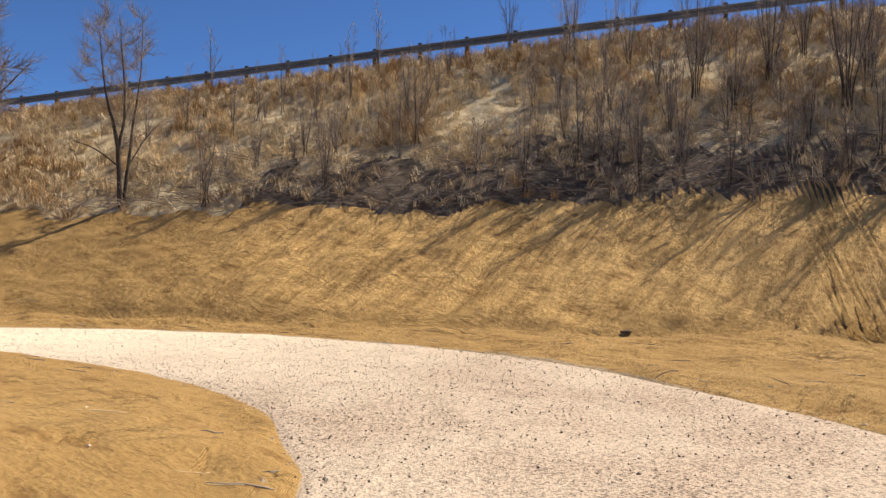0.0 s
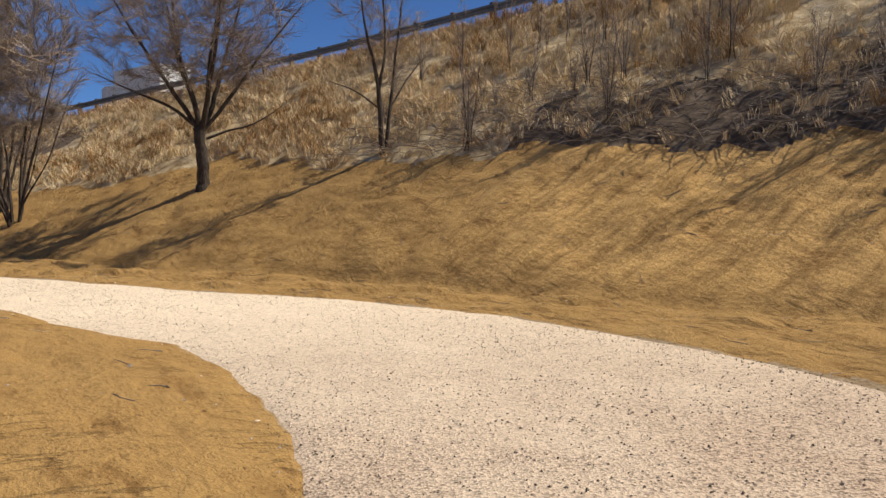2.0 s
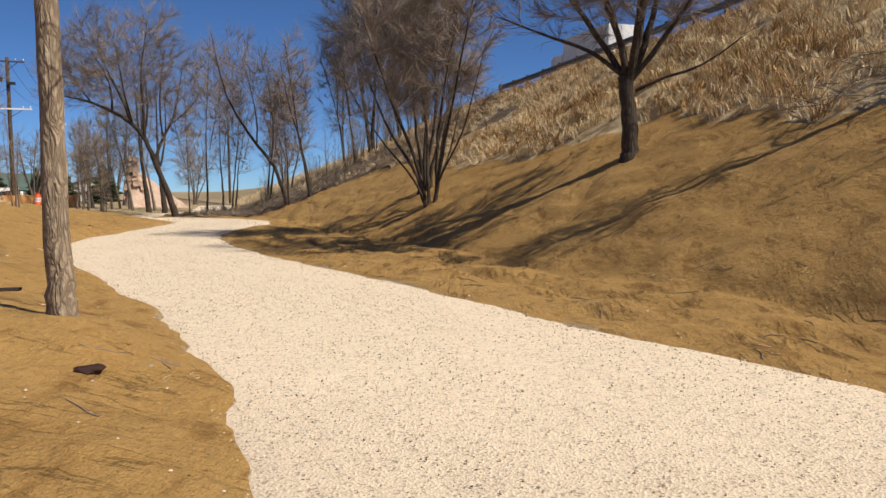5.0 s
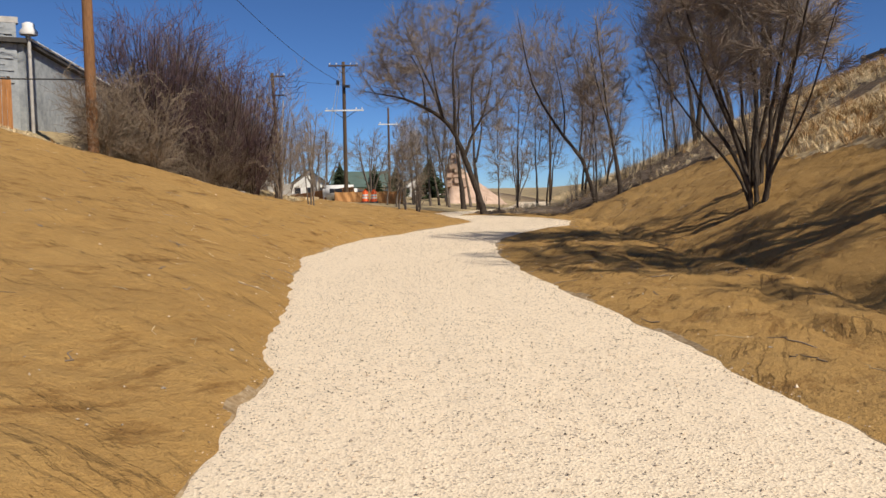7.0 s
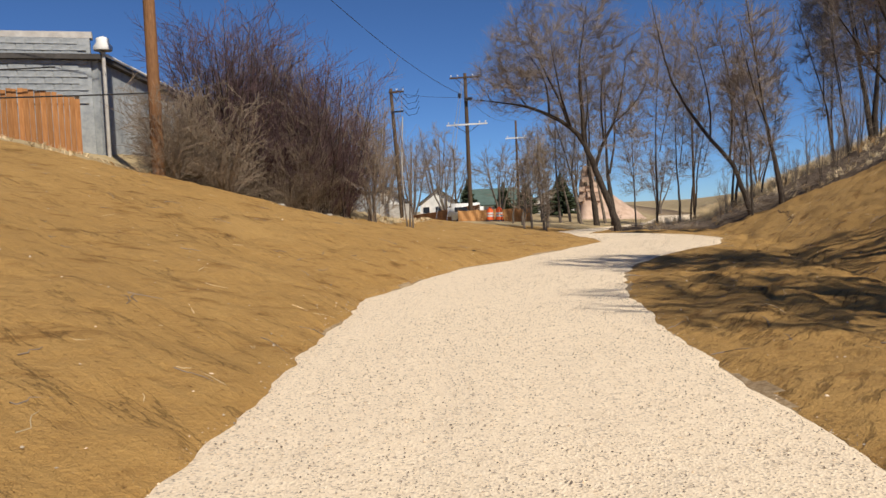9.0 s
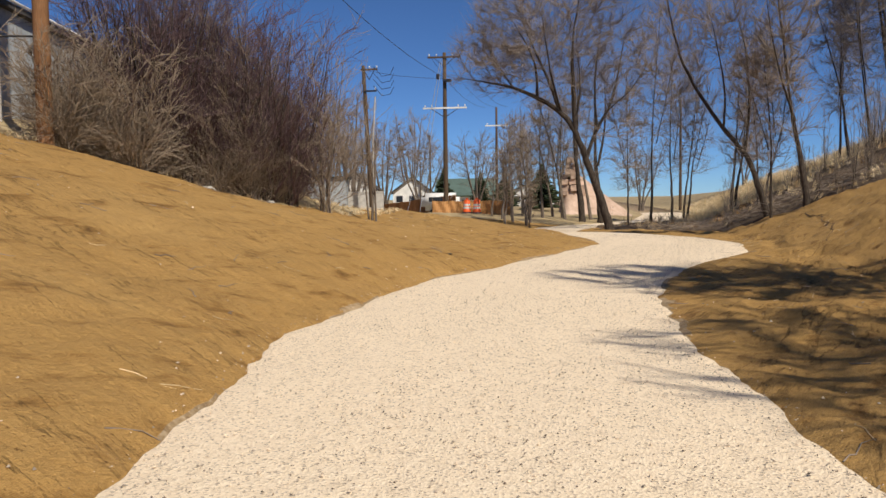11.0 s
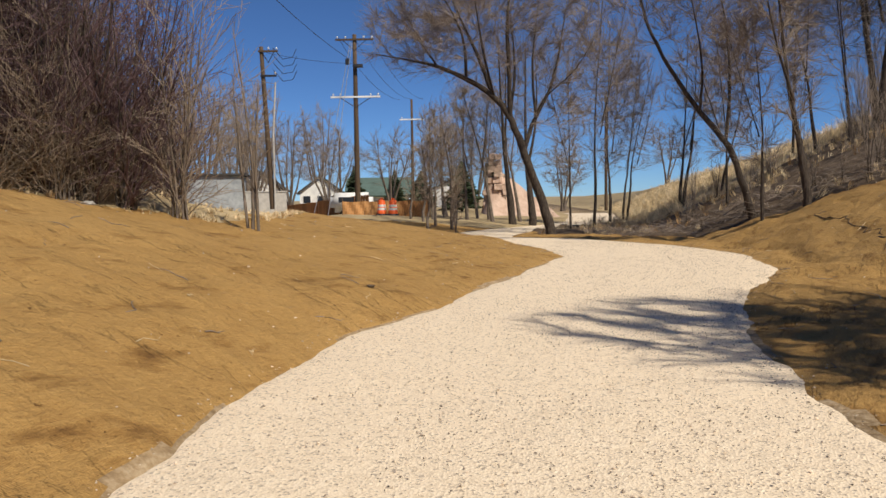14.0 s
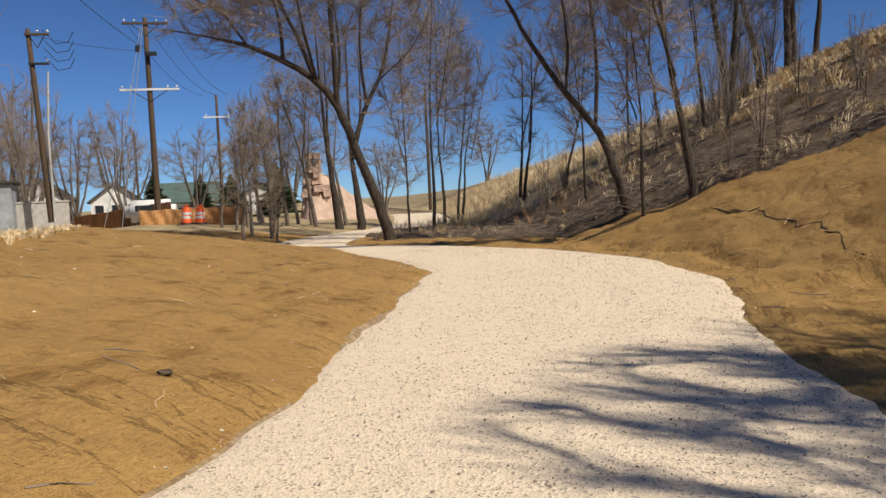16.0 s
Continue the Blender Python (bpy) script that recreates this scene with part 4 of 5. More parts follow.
crown_tree("bare_tree", on_ground(-6.0, 46.87, 15), 341, [
    ([(0.05, 0, -0.25, 0.177), (0, 0, 0.2, 0.116), (-0.2, 0, 1.0, 0.102), (-0.7, 0, 2.25, 0.092), (-2.05, 0.05, 4.0, 0.068), (-3.0, 0.1, 5.7, 0.048), (-3.5, 0.1, 7.6, 0.034), (-3.6, 0.1, 9.4, 0.01)], False),
    ([(-0.75, 0, 2.35, 0.061), (-0.6, 0.3, 4.0, 0.048), (-0.9, 0.5, 6.2, 0.027), (-1.2, 0.5, 8.4, 0.008)], False),
    ([(-1.5, 0, 3.3, 0.048), (-1.5, -0.4, 4.8, 0.034), (-2.0, -0.7, 7.2, 0.008)], False),
], [(-2.6, 0, 7.4, 1.5, 1.5, 2.2, 130), (-1.1, 0.1, 6.6, 1.1, 1.2, 1.9, 70)], BARK_DARK, TWIG, "bare tree with a bowed leaning trunk below the bank", "grove below the bank", 0.0062, 2, 0.65, 0.35)


# ---- thicket on the crest of the mound ----
THICK_PLAN = [(10, 0.38, 0.72, 0.05, 0.08), (8, 0.5, 0.65, 0.06, 0.12)]
LOW_PLAN = [(10, 0.42, 0.85, 0.02, 0.04), (7, 0.5, 0.75, 0.03, 0.1)]


def shrub_thing(name, m, seed, stems, height, spread, r, bark, twig, label, group, plan=THICK_PLAN, fine=0.006):
    return tree_thing(name, m, seed, fan(random.Random(seed), stems, height, spread, r), plan, bark, twig, label, "shrub", group, fine)


THICKET = "thicket on the crest of the mound"
kinds = [
    shrub_thing("tall_shrub", on_ground(-15.9, 27.6, 0), 41, 17, 4.9, 1.7, 0.034, BARK_DARK, TWIG_RED, "tall bare shrub with purple-brown twigs on the mound", THICKET),
    shrub_thing("tall_shrub", on_ground(-14.9, 29.3, 40), 42, 15, 4.4, 1.6, 0.032, BARK_DARK, TWIG_RED, "tall bare shrub with purple-brown twigs on the mound", THICKET),
    shrub_thing("low_shrub", on_ground(-15.0, 26.6, 80), 43, 14, 2.4, 1.2, 0.018, BARK_PALE, TWIG_TAN, "low bushy shrub with brown twigs before the thicket", THICKET, LOW_PLAN),
    shrub_thing("thin_sapling", on_ground(-13.4, 30.9, 10), 44, 8, 4.2, 0.8, 0.026, BARK_GREY, TWIG_TAN, "slim grey-tan sapling at the thicket's end", THICKET),
]


def gable_clear(x, y):
    """How far a place lies beyond the line that leaves the building's gable in the open."""
    return ((x - 2.6) * (25.18 - 10.9) - (y - 10.9) * (-16.04 - 2.6)) / 23.5


r3 = random.Random(5)
spots = []
for k in range(56):
    u = 27.6 + 6.2 * ((k * 0.618) % 1.0)
    back = 0.5 + 8.0 * ((k * 0.377) % 1.0)
    n = float(crest_n(u)) - back
    x, y = to_xy(u, n)
    if gable_clear(x, y) > 1.3:
        spots.append((u, n))
for k, (u, n) in enumerate(spots):
    x, y = to_xy(u, n)
    tail = u > 32.4
    ob = kinds[3] if tail and k % 2 else kinds[k % 2]
    s = r3.uniform(0.75, 1.15) * (0.85 if tail else 1.0)
    copy_thing(ob, on_ground(x, y, r3.uniform(0, 360), 0.1, s))
for k in range(46):
    u = 26.8 + 7.0 * k / 46 + r3.uniform(-0.2, 0.2)
    x, y = to_xy(u, float(crest_n(u)) - r3.uniform(0.1, 1.5))
    if gable_clear(x, y) < 0.3:
        continue
    copy_thing(kinds[2] if u < 31.6 or k % 2 else kinds[3], on_ground(x, y, r3.uniform(0, 360), 0.08, r3.uniform(0.45, 1.05) * (1 if u < 31 else 0.75)))
for k in range(12):
    u = 32.6 + 2.0 * r3.random()
    x, y = to_xy(u, float(crest_n(u)) - 0.3 - 4.0 * r3.random())
    copy_thing(kinds[3], on_ground(x, y, r3.uniform(0, 360), 0.08, r3.uniform(0.7, 1.1)))
for k in range(5):   # thicket going on behind the fence and towards the poles
    x, y = -18.5 - 1.2 * k + r3.uniform(-1, 1), 33.0 + 2.0 * k + r3.uniform(-1.5, 1.5)
    copy_thing(kinds[k % 2], on_ground(x, y, r3.uniform(0, 360), 0.1, r3.uniform(0.8, 1.1)))
tree_thing("thin_sapling", on_ground(-12.81, 32.03), 61, [([(0, 0, -0.1, 0.035), (0.05, 0, 1.0, 0.028), (-0.05, 0, 2.0, 0.018), (-0.3, 0, 3.6, 0.005)], False), ([(0.14, 0, -0.1, 0.03), (0.12, 0, 1.2, 0.022), (0.2, 0, 2.4, 0.008)], False), ([(-0.12, 0.05, -0.1, 0.028), (-0.2, 0, 1.1, 0.02), (-0.35, 0, 2.8, 0.005)], False)], [(7, 0.3, 0.35, 0.2, 0.3), (5, 0.5, 0.4, 0.1, 0.2)], BARK_GREY, TWIG_TAN, "three slim bare stems standing alone on the mound", "sapling", fine=0.004)

# ---- shrubs and saplings on the road bank ----
BANK = "saplings on the road bank"
stalks = [
    shrub_thing("dark_sapling", on_ground(*to_xy(3.7, 16.4), 0), 51, 4, 2.0, 0.35, 0.015, BARK_DARK, TWIG, "upright dark bare sapling among dry grass", BANK, [(7, 0.3, 0.4, 0.15, 0.2), (5, 0.5, 0.5, 0.05, 0.15)]),
    shrub_thing("dark_sapling", on_ground(*to_xy(1.7, 18.5), 0), 52, 3, 2.7, 0.3, 0.018, BARK_DARK, TWIG, "upright dark bare sapling among dry grass", BANK, [(8, 0.28, 0.4, 0.15, 0.25), (5, 0.5, 0.5, 0.05, 0.15)]),
    shrub_thing("dark_shrub", on_ground(*to_xy(-8.3, 20.9), 0), 53, 7, 4.2, 0.9, 0.02, BARK_DARK, TWIG, "dark many-stemmed bare shrub high on the bank", BANK, [(8, 0.33, 0.45, 0.15, 0.25), (6, 0.5, 0.5, 0.05, 0.15)]),
    shrub_thing("pale_sapling", on_ground(*to_xy(-4.8, 15.7), 0), 54, 3, 1.7, 0.6, 0.022, BARK_PALE, TWIG_TAN, "pale leaning bare sapling at the blanket edge", BANK, [(5, 0.3, 0.45, 0.15, 0.3), (3, 0.5, 0.5, 0.05, 0.2)]),
]
for x, y, k, s in ((-6.2, 20.3, 2, 0.9), (-2.1, 24.7, 2, 0.8), (-10.0, 19.1, 2, 1.1), (-12.5, 20.0, 2, 1.2), (-4.2, 22.5, 2, 0.7), (-11.5, 16.6, 2, 1.0), (-14.5, 17.0, 2, 1.2), (-17.0, 15.5, 2, 1.3), (-7.4, 15.3, 3, 1.1), (-5.6, 15.6, 3, 0.8), (7.1, 15.9, 0, 1.0), (7.5, 16.3, 1, 0.7), (0.2, 24.9, 1, 1.1), (-3.2, 17.2, 1, 1.0), (5.4, 25.2, 1, 0.9), (52.3, 18.6, 2, 0.9), (53.4, 19.8, 2, 1.1), (55.6, 21.6, 2, 1.0), (57.0, 23.4, 2, 1.2), (58.4, 24.4, 2, 1.0), (51.0, 17.6, 2, 0.7), (54.6, 20.9, 2, 0.9), (49.0, 17.2, 2, 0.6), (-5.5, 18.4, 2, 0.55), (-7.2, 19.3, 2, 0.7), (-8.9, 17.8, 2, 0.5), (-10.8, 20.6, 2, 0.8), (-12.0, 18.2, 2, 0.6), (-6.4, 21.8, 2, 0.7), (-9.4, 22.3, 2, 0.75), (-3.8, 19.8, 2, 0.5), (-1.4, 20.6, 2, 0.45), (-4.6, 17.3, 2, 0.4), (-13.2, 22.0, 2, 0.8), (-2.6, 18.6, 2, 0.4)):
    copy_thing(stalks[k], on_ground(*to_xy(x, y), r3.uniform(0, 360), 0.05, s))
for k in range(165):
    u = r3.uniform(-16, 13) if k < 125 else r3.uniform(36, 58)
    lim = float(blanket_limit(u))
    n = lim + 0.3 + (24.5 - lim) * r3.random() ** 1.7
    if 0 < u < 14 and n < lim + 1.5:
        continue
    copy_thing(stalks[0 if r3.random() < 0.6 else 1], on_ground(*to_xy(u, n), r3.uniform(0, 360), 0.05, r3.uniform(0.35, 1.0)))


# ---- dry grass ----
def grass(name, spots_, mat, label, seed, blades=9, tall_=0.5):
    rng = np.random.RandomState(seed)
    v, f = [], []
    arr = np.array(spots_)
    zz = ground_z(*to_un(arr[:, 0], arr[:, 1])) - 0.03
    for (x, y, s), z in zip(spots_, zz.tolist()):
        lay = rng.uniform(-0.9, 0.9, 2)
        for b in range(blades):
            a = rng.uniform(0, 6.283)
            h = tall_ * s * rng.uniform(0.5, 1.2)
            ln = rng.uniform(0.15, 0.75) * h
            dx, dy = math.cos(a) * ln + lay[0] * h, math.sin(a) * ln + lay[1] * h
            w = 0.005 + 0.007 * rng.rand()
            px, py = -math.sin(a) * w, math.cos(a) * w
            ox, oy = rng.uniform(-0.12, 0.12, 2) * s
            i = len(v)
            v += [(x + ox - px, y + oy - py, z), (x + ox + px, y + oy + py, z), (x + ox + dx * 0.4 + px * 0.8, y + oy + dy * 0.4 + py * 0.8, z + h * 0.6), (x + ox + dx * 0.4 - px * 0.8, y + oy + dy * 0.4 - py * 0.8, z + h * 0.6), (x + ox + dx, y + oy + dy, z + h * 0.8)]
            f += [(i, i + 1, i + 2, i + 3), (i + 3, i + 2, i + 4)]
    tagged(mesh_object(name, v, f, mat), label, "grass", kind="stuff")


def bank_spots(count, seed, lo=-17, hi=60, rust=False):
    rng = np.random.RandomState(seed)
    u = rng.uniform(lo, hi, count * 3)
    lim = blanket_limit(u)
    n = lim + 0.05 + (26.0 - lim) * rng.rand(count * 3)
    if rust:
        keep = (fbm(u * 0.35, n * 0.35, 2) > 0.05) | (n > 23)
    else:
        keep = fbm(u * 0.5 + 30, n * 0.5, 2) > -0.2
    keep &= ~((u > 32) & (u < 56) & (n < lim + 6) & (rng.rand(count * 3) < 0.72))
    keep &= ~((u > 43) & (u < 60) & (n < 22) & (rng.rand(count * 3) < 0.8))
    keep &= ~((u < 7) & (n < lim + 2.0) & (rng.rand(count * 3) < 0.6))
    x, y = to_xy(u[keep][:count], n[keep][:count])
    return list(zip(x.tolist(), y.tolist(), rng.uniform(0.5, 1.15, len(x)).tolist()))


grass("dry_grass", bank_spots(9000, 1), GRASS, "pale dry grass tufts covering the road bank", 2, 15, 0.42)
grass("rusty_grass", bank_spots(3200, 3, rust=True), RUST_GRASS, "rust-brown dry grass in patches on the bank", 4, 14, 0.5)
crest_spots = []
for k in range(900):
    u = r3.uniform(24, 60)
    crest_spots.append((*to_xy(u, float(crest_n(u)) - 0.2 - 3.5 * r3.random() ** 2), r3.uniform(0.15, 0.38)))
for k in range(2600):
    u, n = r3.uniform(58, 112), r3.uniform(8, 30)
    if n > float(n_right(u)) + 0.5:
        crest_spots.append((*to_xy(u, n), r3.uniform(0.8, 1.6)))
grass("crest_grass", crest_spots, GRASS, "dry grass fringe along the crest and far field", 6, 9, 0.55)


# ---- loose stones and litter ----
def pebbles(name, spots_, mat, label, category, seed):
    rng = np.random.RandomState(seed)
    octa = np.array([(1, 0, 0), (0, 1, 0), (-1, 0, 0), (0, -1, 0), (0, 0, 0.75), (0, 0, -0.5)], float)
    tri = np.array([(0, 1, 4), (1, 2, 4), (2, 3, 4), (3, 0, 4), (1, 0, 5), (2, 1, 5), (3, 2, 5), (0, 3, 5)])
    k = len(spots_)
    a = rng.uniform(0, 6.283, k)
    sc = spots_[:, 3][:, None] * rng.uniform(0.6, 1.4, (k, 3))
    p = octa[None] * sc[:, None, :] * rng.uniform(0.7, 1.3, (k, 6, 1))
    c, s = np.cos(a)[:, None], np.sin(a)[:, None]
    x, y = p[..., 0] * c - p[..., 1] * s, p[..., 0] * s + p[..., 1] * c
    v = np.stack([x + spots_[:, 0:1], y + spots_[:, 1:2], p[..., 2] + spots_[:, 2:3]], -1).reshape(-1, 3)
    f = (tri[None] + (np.arange(k) * 6)[:, None, None]).reshape(-1, 3)
    tagged(mesh_object(name, v, f, mat), label, category, kind="stuff")


def trail_stones(count, seed):
    rng = np.random.RandomState(seed)
    u = rng.uniform(-9, 46, count)
    nl, nr = n_left(u), n_right(u)
    s = np.where(rng.rand(count) < 0.12, np.where(rng.rand(count) < 0.5, rng.uniform(-0.03, 0.04, count), rng.uniform(0.95, 1.03, count)), rng.uniform(0.01, 0.99, count))
    n = nl * (1 - s) + nr * s
    x, y = to_xy(u, n)
    z = np.where((s < 0) | (s > 1), ground_z(u, n), 0.014 + 0.02 * np.sin(np.pi * np.clip(s, 0, 1)) ** 0.6)
    return np.stack([x, y, z, 0.004 + 0.008 * rng.rand(count) ** 2], -1)


pebbles("loose_gravel", trail_stones(22000, 8), STONE, "loose pale and grey gravel chips on the trail", "gravel", 9)


def dark_chips(count, seed):
    spots_ = trail_stones(count, seed)
    u, n = to_un(spots_[:, 0], spots_[:, 1])
    keep = fbm(u * 0.45 + 3, n * 1.1, 3) + 0.25 * np.clip((n - n_left(u)) / (n_right(u) - n_left(u)), 0, 1) + 0.5 * np.clip((2 - u) / 6, 0, 1) > 0.02
    spots_[:, 3] = 0.0032 + 0.005 * np.random.RandomState(seed + 1).rand(count) ** 1.6 + 0.004 * np.clip((2 - u) / 6, 0, 1)
    return spots_[keep]


pebbles("dark_gravel", dark_chips(24000, 28), CHIP, "dark grey-brown gravel chips strewn over the trail", "gravel", 29)


def bank_stones(count, seed):
    rng = np.random.RandomState(seed)
    u = rng.uniform(-8, 46, count)
    left = rng.rand(count) < 0.6
    d = 0.1 + 9 * rng.rand(count) ** 1.6
    n = np.where(left, n_left(u) - d, n_right(u) + d)
    x, y = to_xy(u, n)
    return np.stack([x, y, ground_z(u, n) + 0.004, 0.008 + 0.014 * rng.rand(count) ** 2], -1)


pebbles("bank_stones", bank_stones(900, 18), STONE, "scattered small stones lying on the blanket", "stones", 19)


def litter(name, count, seed, mat, label, long_, thick, reach=9.0, flat=True):
    rng = random.Random(seed)
    t = Tubes()
    for k in range(count):
        u = rng.uniform(-8, 46)
        d = 0.1 + reach * rng.random() ** 1.3
        n = float(n_left(u)) - d if rng.random() < 0.6 else float(n_right(u)) + d * 0.6
        a = rng.gauss(TURN + math.pi / 2, 0.7)
        ln = long_ * rng.uniform(0.4, 1.3)
        pts = []
        for s in range(5):
            q = (s / 4 - 0.5) * ln
            x, y = to_xy(u, n)
            x, y = x + math.cos(a) * q + rng.gauss(0, 0.02), y + math.sin(a) * q + rng.gauss(0, 0.02)
            pts.append(Vector((x, y, zat(x, y) + thick * 0.8)))
        t.add(pts, [thick, thick, thick * 0.8, thick * 0.7, thick * 0.3], 4)
    tagged(t.make(name, mat), label, "twigs", kind="stuff")


litter("twig_litter", 330, 31, TWIG, "small dark twigs and torn fibres lying on the blanket", 0.35, 0.006)
litter("straw_litter", 200, 32, GRASS, "pale straw stalks lying on the blanket", 0.3, 0.004)


def brush_piles():
    rng = random.Random(77)
    t = Tubes()
    us = np.array([rng.uniform(-16, 12) if k < 1700 else rng.uniform(33, 54) for k in range(2600)])
    ns = blanket_limit(us) + 0.1 + 3.0 * np.array([rng.random() for k in us]) ** 1.6
    xs, ys = to_xy(us, ns)
    for x, y, z in zip(xs.tolist(), ys.tolist(), ground_z(us, ns).tolist()):
        z = z + rng.uniform(0, 0.22)
        a, ln = rng.uniform(0, 6.28), rng.uniform(0.3, 1.3)
        d = Vector((math.cos(a) * ln, math.sin(a) * ln, rng.uniform(-0.3, 0.35) * ln))
        p = Vector((x, y, z))
        t.add([p, p + d * 0.5 + Vector((0, 0, 0.05)), p + d], [0.010, 0.008, 0.004], 3)
    tagged(t.make("brush_litter", TWIG), "dark dead brush and fallen twigs above the blanket edge", "brush", kind="stuff")


brush_piles()


# a fallen branch beside the cottonwood and a scrap of cloth by the path
t_ = Tubes()
pts_ = [Vector((0.35, 8.35, zat(0.35, 8.35) + 0.16)), Vector((0.1, 8.5, zat(0.1, 8.5) + 0.12)), Vector((-0.3, 8.7, zat(-0.3, 8.7) + 0.08)), Vector((-0.8, 9.1, zat(-0.8, 9.1) + 0.14)), Vector((-1.2, 9.6, zat(-1.2, 9.6) + 0.3))]
t_.add(pts_, [0.016, 0.015, 0.012, 0.009, 0.005], 7, True)
tagged(t_.make("fallen_branch", TWIG_TAN), "curved bare fallen branch at the foot of the cottonwood", "branch")


def crumpled(name, x, y, size, seed, mat, label, category):
    rng = random.Random(seed)
    bm = bmesh.new()
    bmesh.ops.create_icosphere(bm, subdivisions=2, radius=size)
    for v in bm.verts:
        v.co = Vector((v.co.x * 1.5, v.co.y * 0.9, v.co.z * 0.45)) * rng.uniform(0.65, 1.3)
    ob = part(name, bm, mat, None)
    ob.matrix_world = pose(x, y, zat(x, y) + size * 0.25, 0, 0, rng.uniform(0, 360))
    tagged(ob, label, category)


crumpled("cloth_scrap", 1.44, 7.18, 0.07, 4, PLASTIC_DARK, "dark crumpled scrap lying on the blanket", "litter")
# dark lump added to stand for the dark of a crevice at the toe
crumpled("earth_clod", 12.2, -0.1, 0.07, 6, LITTER, "dark lump added in place of a dark crevice at the toe of the bank", "clod")
crumpled("pale_rock", -14.6, 28.2, 0.16, 7, CONCRETE, "pale rock at the foot of the thicket", "rock")
crumpled("pale_rock", -13.9, 29.5, 0.12, 8, CONCRETE, "pale rock at the foot of the thicket", "rock")


crumpled("brown_stone", -8.9, 29.5, 0.05, 9, LITTER, "small brown stone lying on the blanket", "stone")
t_ = Tubes()
tear = [(-4.27, 43.56), (-3.85, 42.7), (-3.47, 41.72), (-3.3, 41.0), (-2.93, 39.7), (-2.8, 38.9), (-2.71, 38.0), (-2.62, 36.6)]
rq = random.Random(2)
pts_ = []
for i in range(len(tear) - 1):
    for s_ in range(4):
        f_ = s_ / 4
        x_ = tear[i][0] * (1 - f_) + tear[i + 1][0] * f_ + rq.gauss(0, 0.05)
        y_ = tear[i][1] * (1 - f_) + tear[i + 1][1] * f_ + rq.gauss(0, 0.05)
        pts_.append(Vector((x_, y_, zat(x_, y_))))
t_.add(pts_, [0.006 + 0.009 * abs(rq.gauss(0, 0.7)) for q_ in pts_], 6)
tagged(t_.make("blanket_tear", LITTER), "dark jagged tear in the erosion blanket", "tear", kind="structure")


# ---- utility poles and wires ----
def pole_mesh(h, r0, r1, lean_=0.0):
    t = Tubes()
    t.add([Vector((lean_ * s, 0, h * s)) for s in (0, 0.25, 0.5, 0.75, 1)], [r0 + (r1 - r0) * s for s in (0, 0.25, 0.5, 0.75, 1)], 14, True)
    return t


def insulator(parent, x, z, mat=WHITE_PAINT):
    t = Tubes()
    t.add([Vector((x, 0, z)), Vector((x, 0, z + 0.08)), Vector((x, 0, z + 0.09)), Vector((x, 0, z + 0.16)), Vector((x, 0, z + 0.2))], [0.02, 0.02, 0.06, 0.055, 0.02], 8, True)
    t.make("insulator", mat, parent)


def crossarm(parent, w, z, mat, braces=True, pins=()):
    part("crossarm", boxed(-w / 2, -0.2, z - 0.06, w / 2, -0.09, z + 0.06, 0.008), mat, parent)
    if braces:
        for s in (-1, 1):
            t = Tubes()
            t.add([Vector((s * w * 0.3, -0.14, z - 0.05)), Vector((0, -0.14, z - 0.7))], [0.025, 0.025], 6)
            t.make("brace", DARK_METAL, parent)
    for p in pins:
        insulator(parent, p, z + 0.06)


def pole(x, y, z, h, r0, r1, rz, mat, label, arms, lean_=0.0):
    e = empty("utility_pole", pose(x, y, z, 0, 0, rz), label, "utility pole")
    pole_mesh(h, r0, r1, lean_).make("shaft", mat, e)
    for w, za, m, br, pins in arms:
        crossarm(e, w, za, m, br, pins)
    return e


pa = pole(-32.8, 67.8, 0.2, 12.1, 0.19, 0.13, 25, POLE_WOOD, "tall dark wooden utility pole with two crossarms", [(2.5, 11.75, POLE_WOOD, True, (-1.15, -0.6, 0.6, 1.15)), (3.3, 8.0, WHITE_PAINT, True, (-1.5, -1.0, 1.0, 1.5))])
part("transformer_bracket", boxed(-0.1, -0.5, 9.9, 0.55, -0.15, 10.1, 0.02), DARK_METAL, pa)
part("fuse_holder", boxed(-0.6, -0.35, 10.1, -0.35, -0.15, 10.5, 0.03), DARK_METAL, pa)
for k, dx in enumerate((0.0, 0.12)):
    t = Tubes()
    t.add([Vector((-0.15 - dx, -0.1, 11.6)), Vector((-1.0 - dx * 3, -1.0, 5.5)), Vector((-1.75 - dx * 8, -1.9, 0.1))], [0.02, 0.02, 0.02], 5)
    t.make("guy_wire", PALE_WIRE, pa)
pb = pole(-35.55, 62.2, 0.9, 10.0, 0.17, 0.12, 25, POLE_WOOD, "wooden utility pole with cable loops and a pale riser pipe", [(1.2, 9.7, POLE_WOOD, True, (-0.5, 0.0, 0.5)), (1.0, 8.2, DARK_METAL, False, (-0.4, 0.4))], -0.45)
t = Tubes()
t.add([Vector((0.2, -0.2, 0)), Vector((0.2, -0.2, 4.6)), Vector((0.42, -0.2, 7.8))], [0.06, 0.06, 0.05], 8)
t.make("riser_pipe", CONCRETE, pb)
for k in range(4):
    t = Tubes()
    z0 = 9.9 - 0.45 * k
    t.add([Vector((0.3, -0.15, z0)), Vector((0.9, -0.15, z0 - 0.7)), Vector((1.5, -0.15, z0 - 0.6)), Vector((1.75, -0.15, z0 - 0.1))], [0.02] * 4, 5)
    t.make("cable_loop", CABLE, pb)
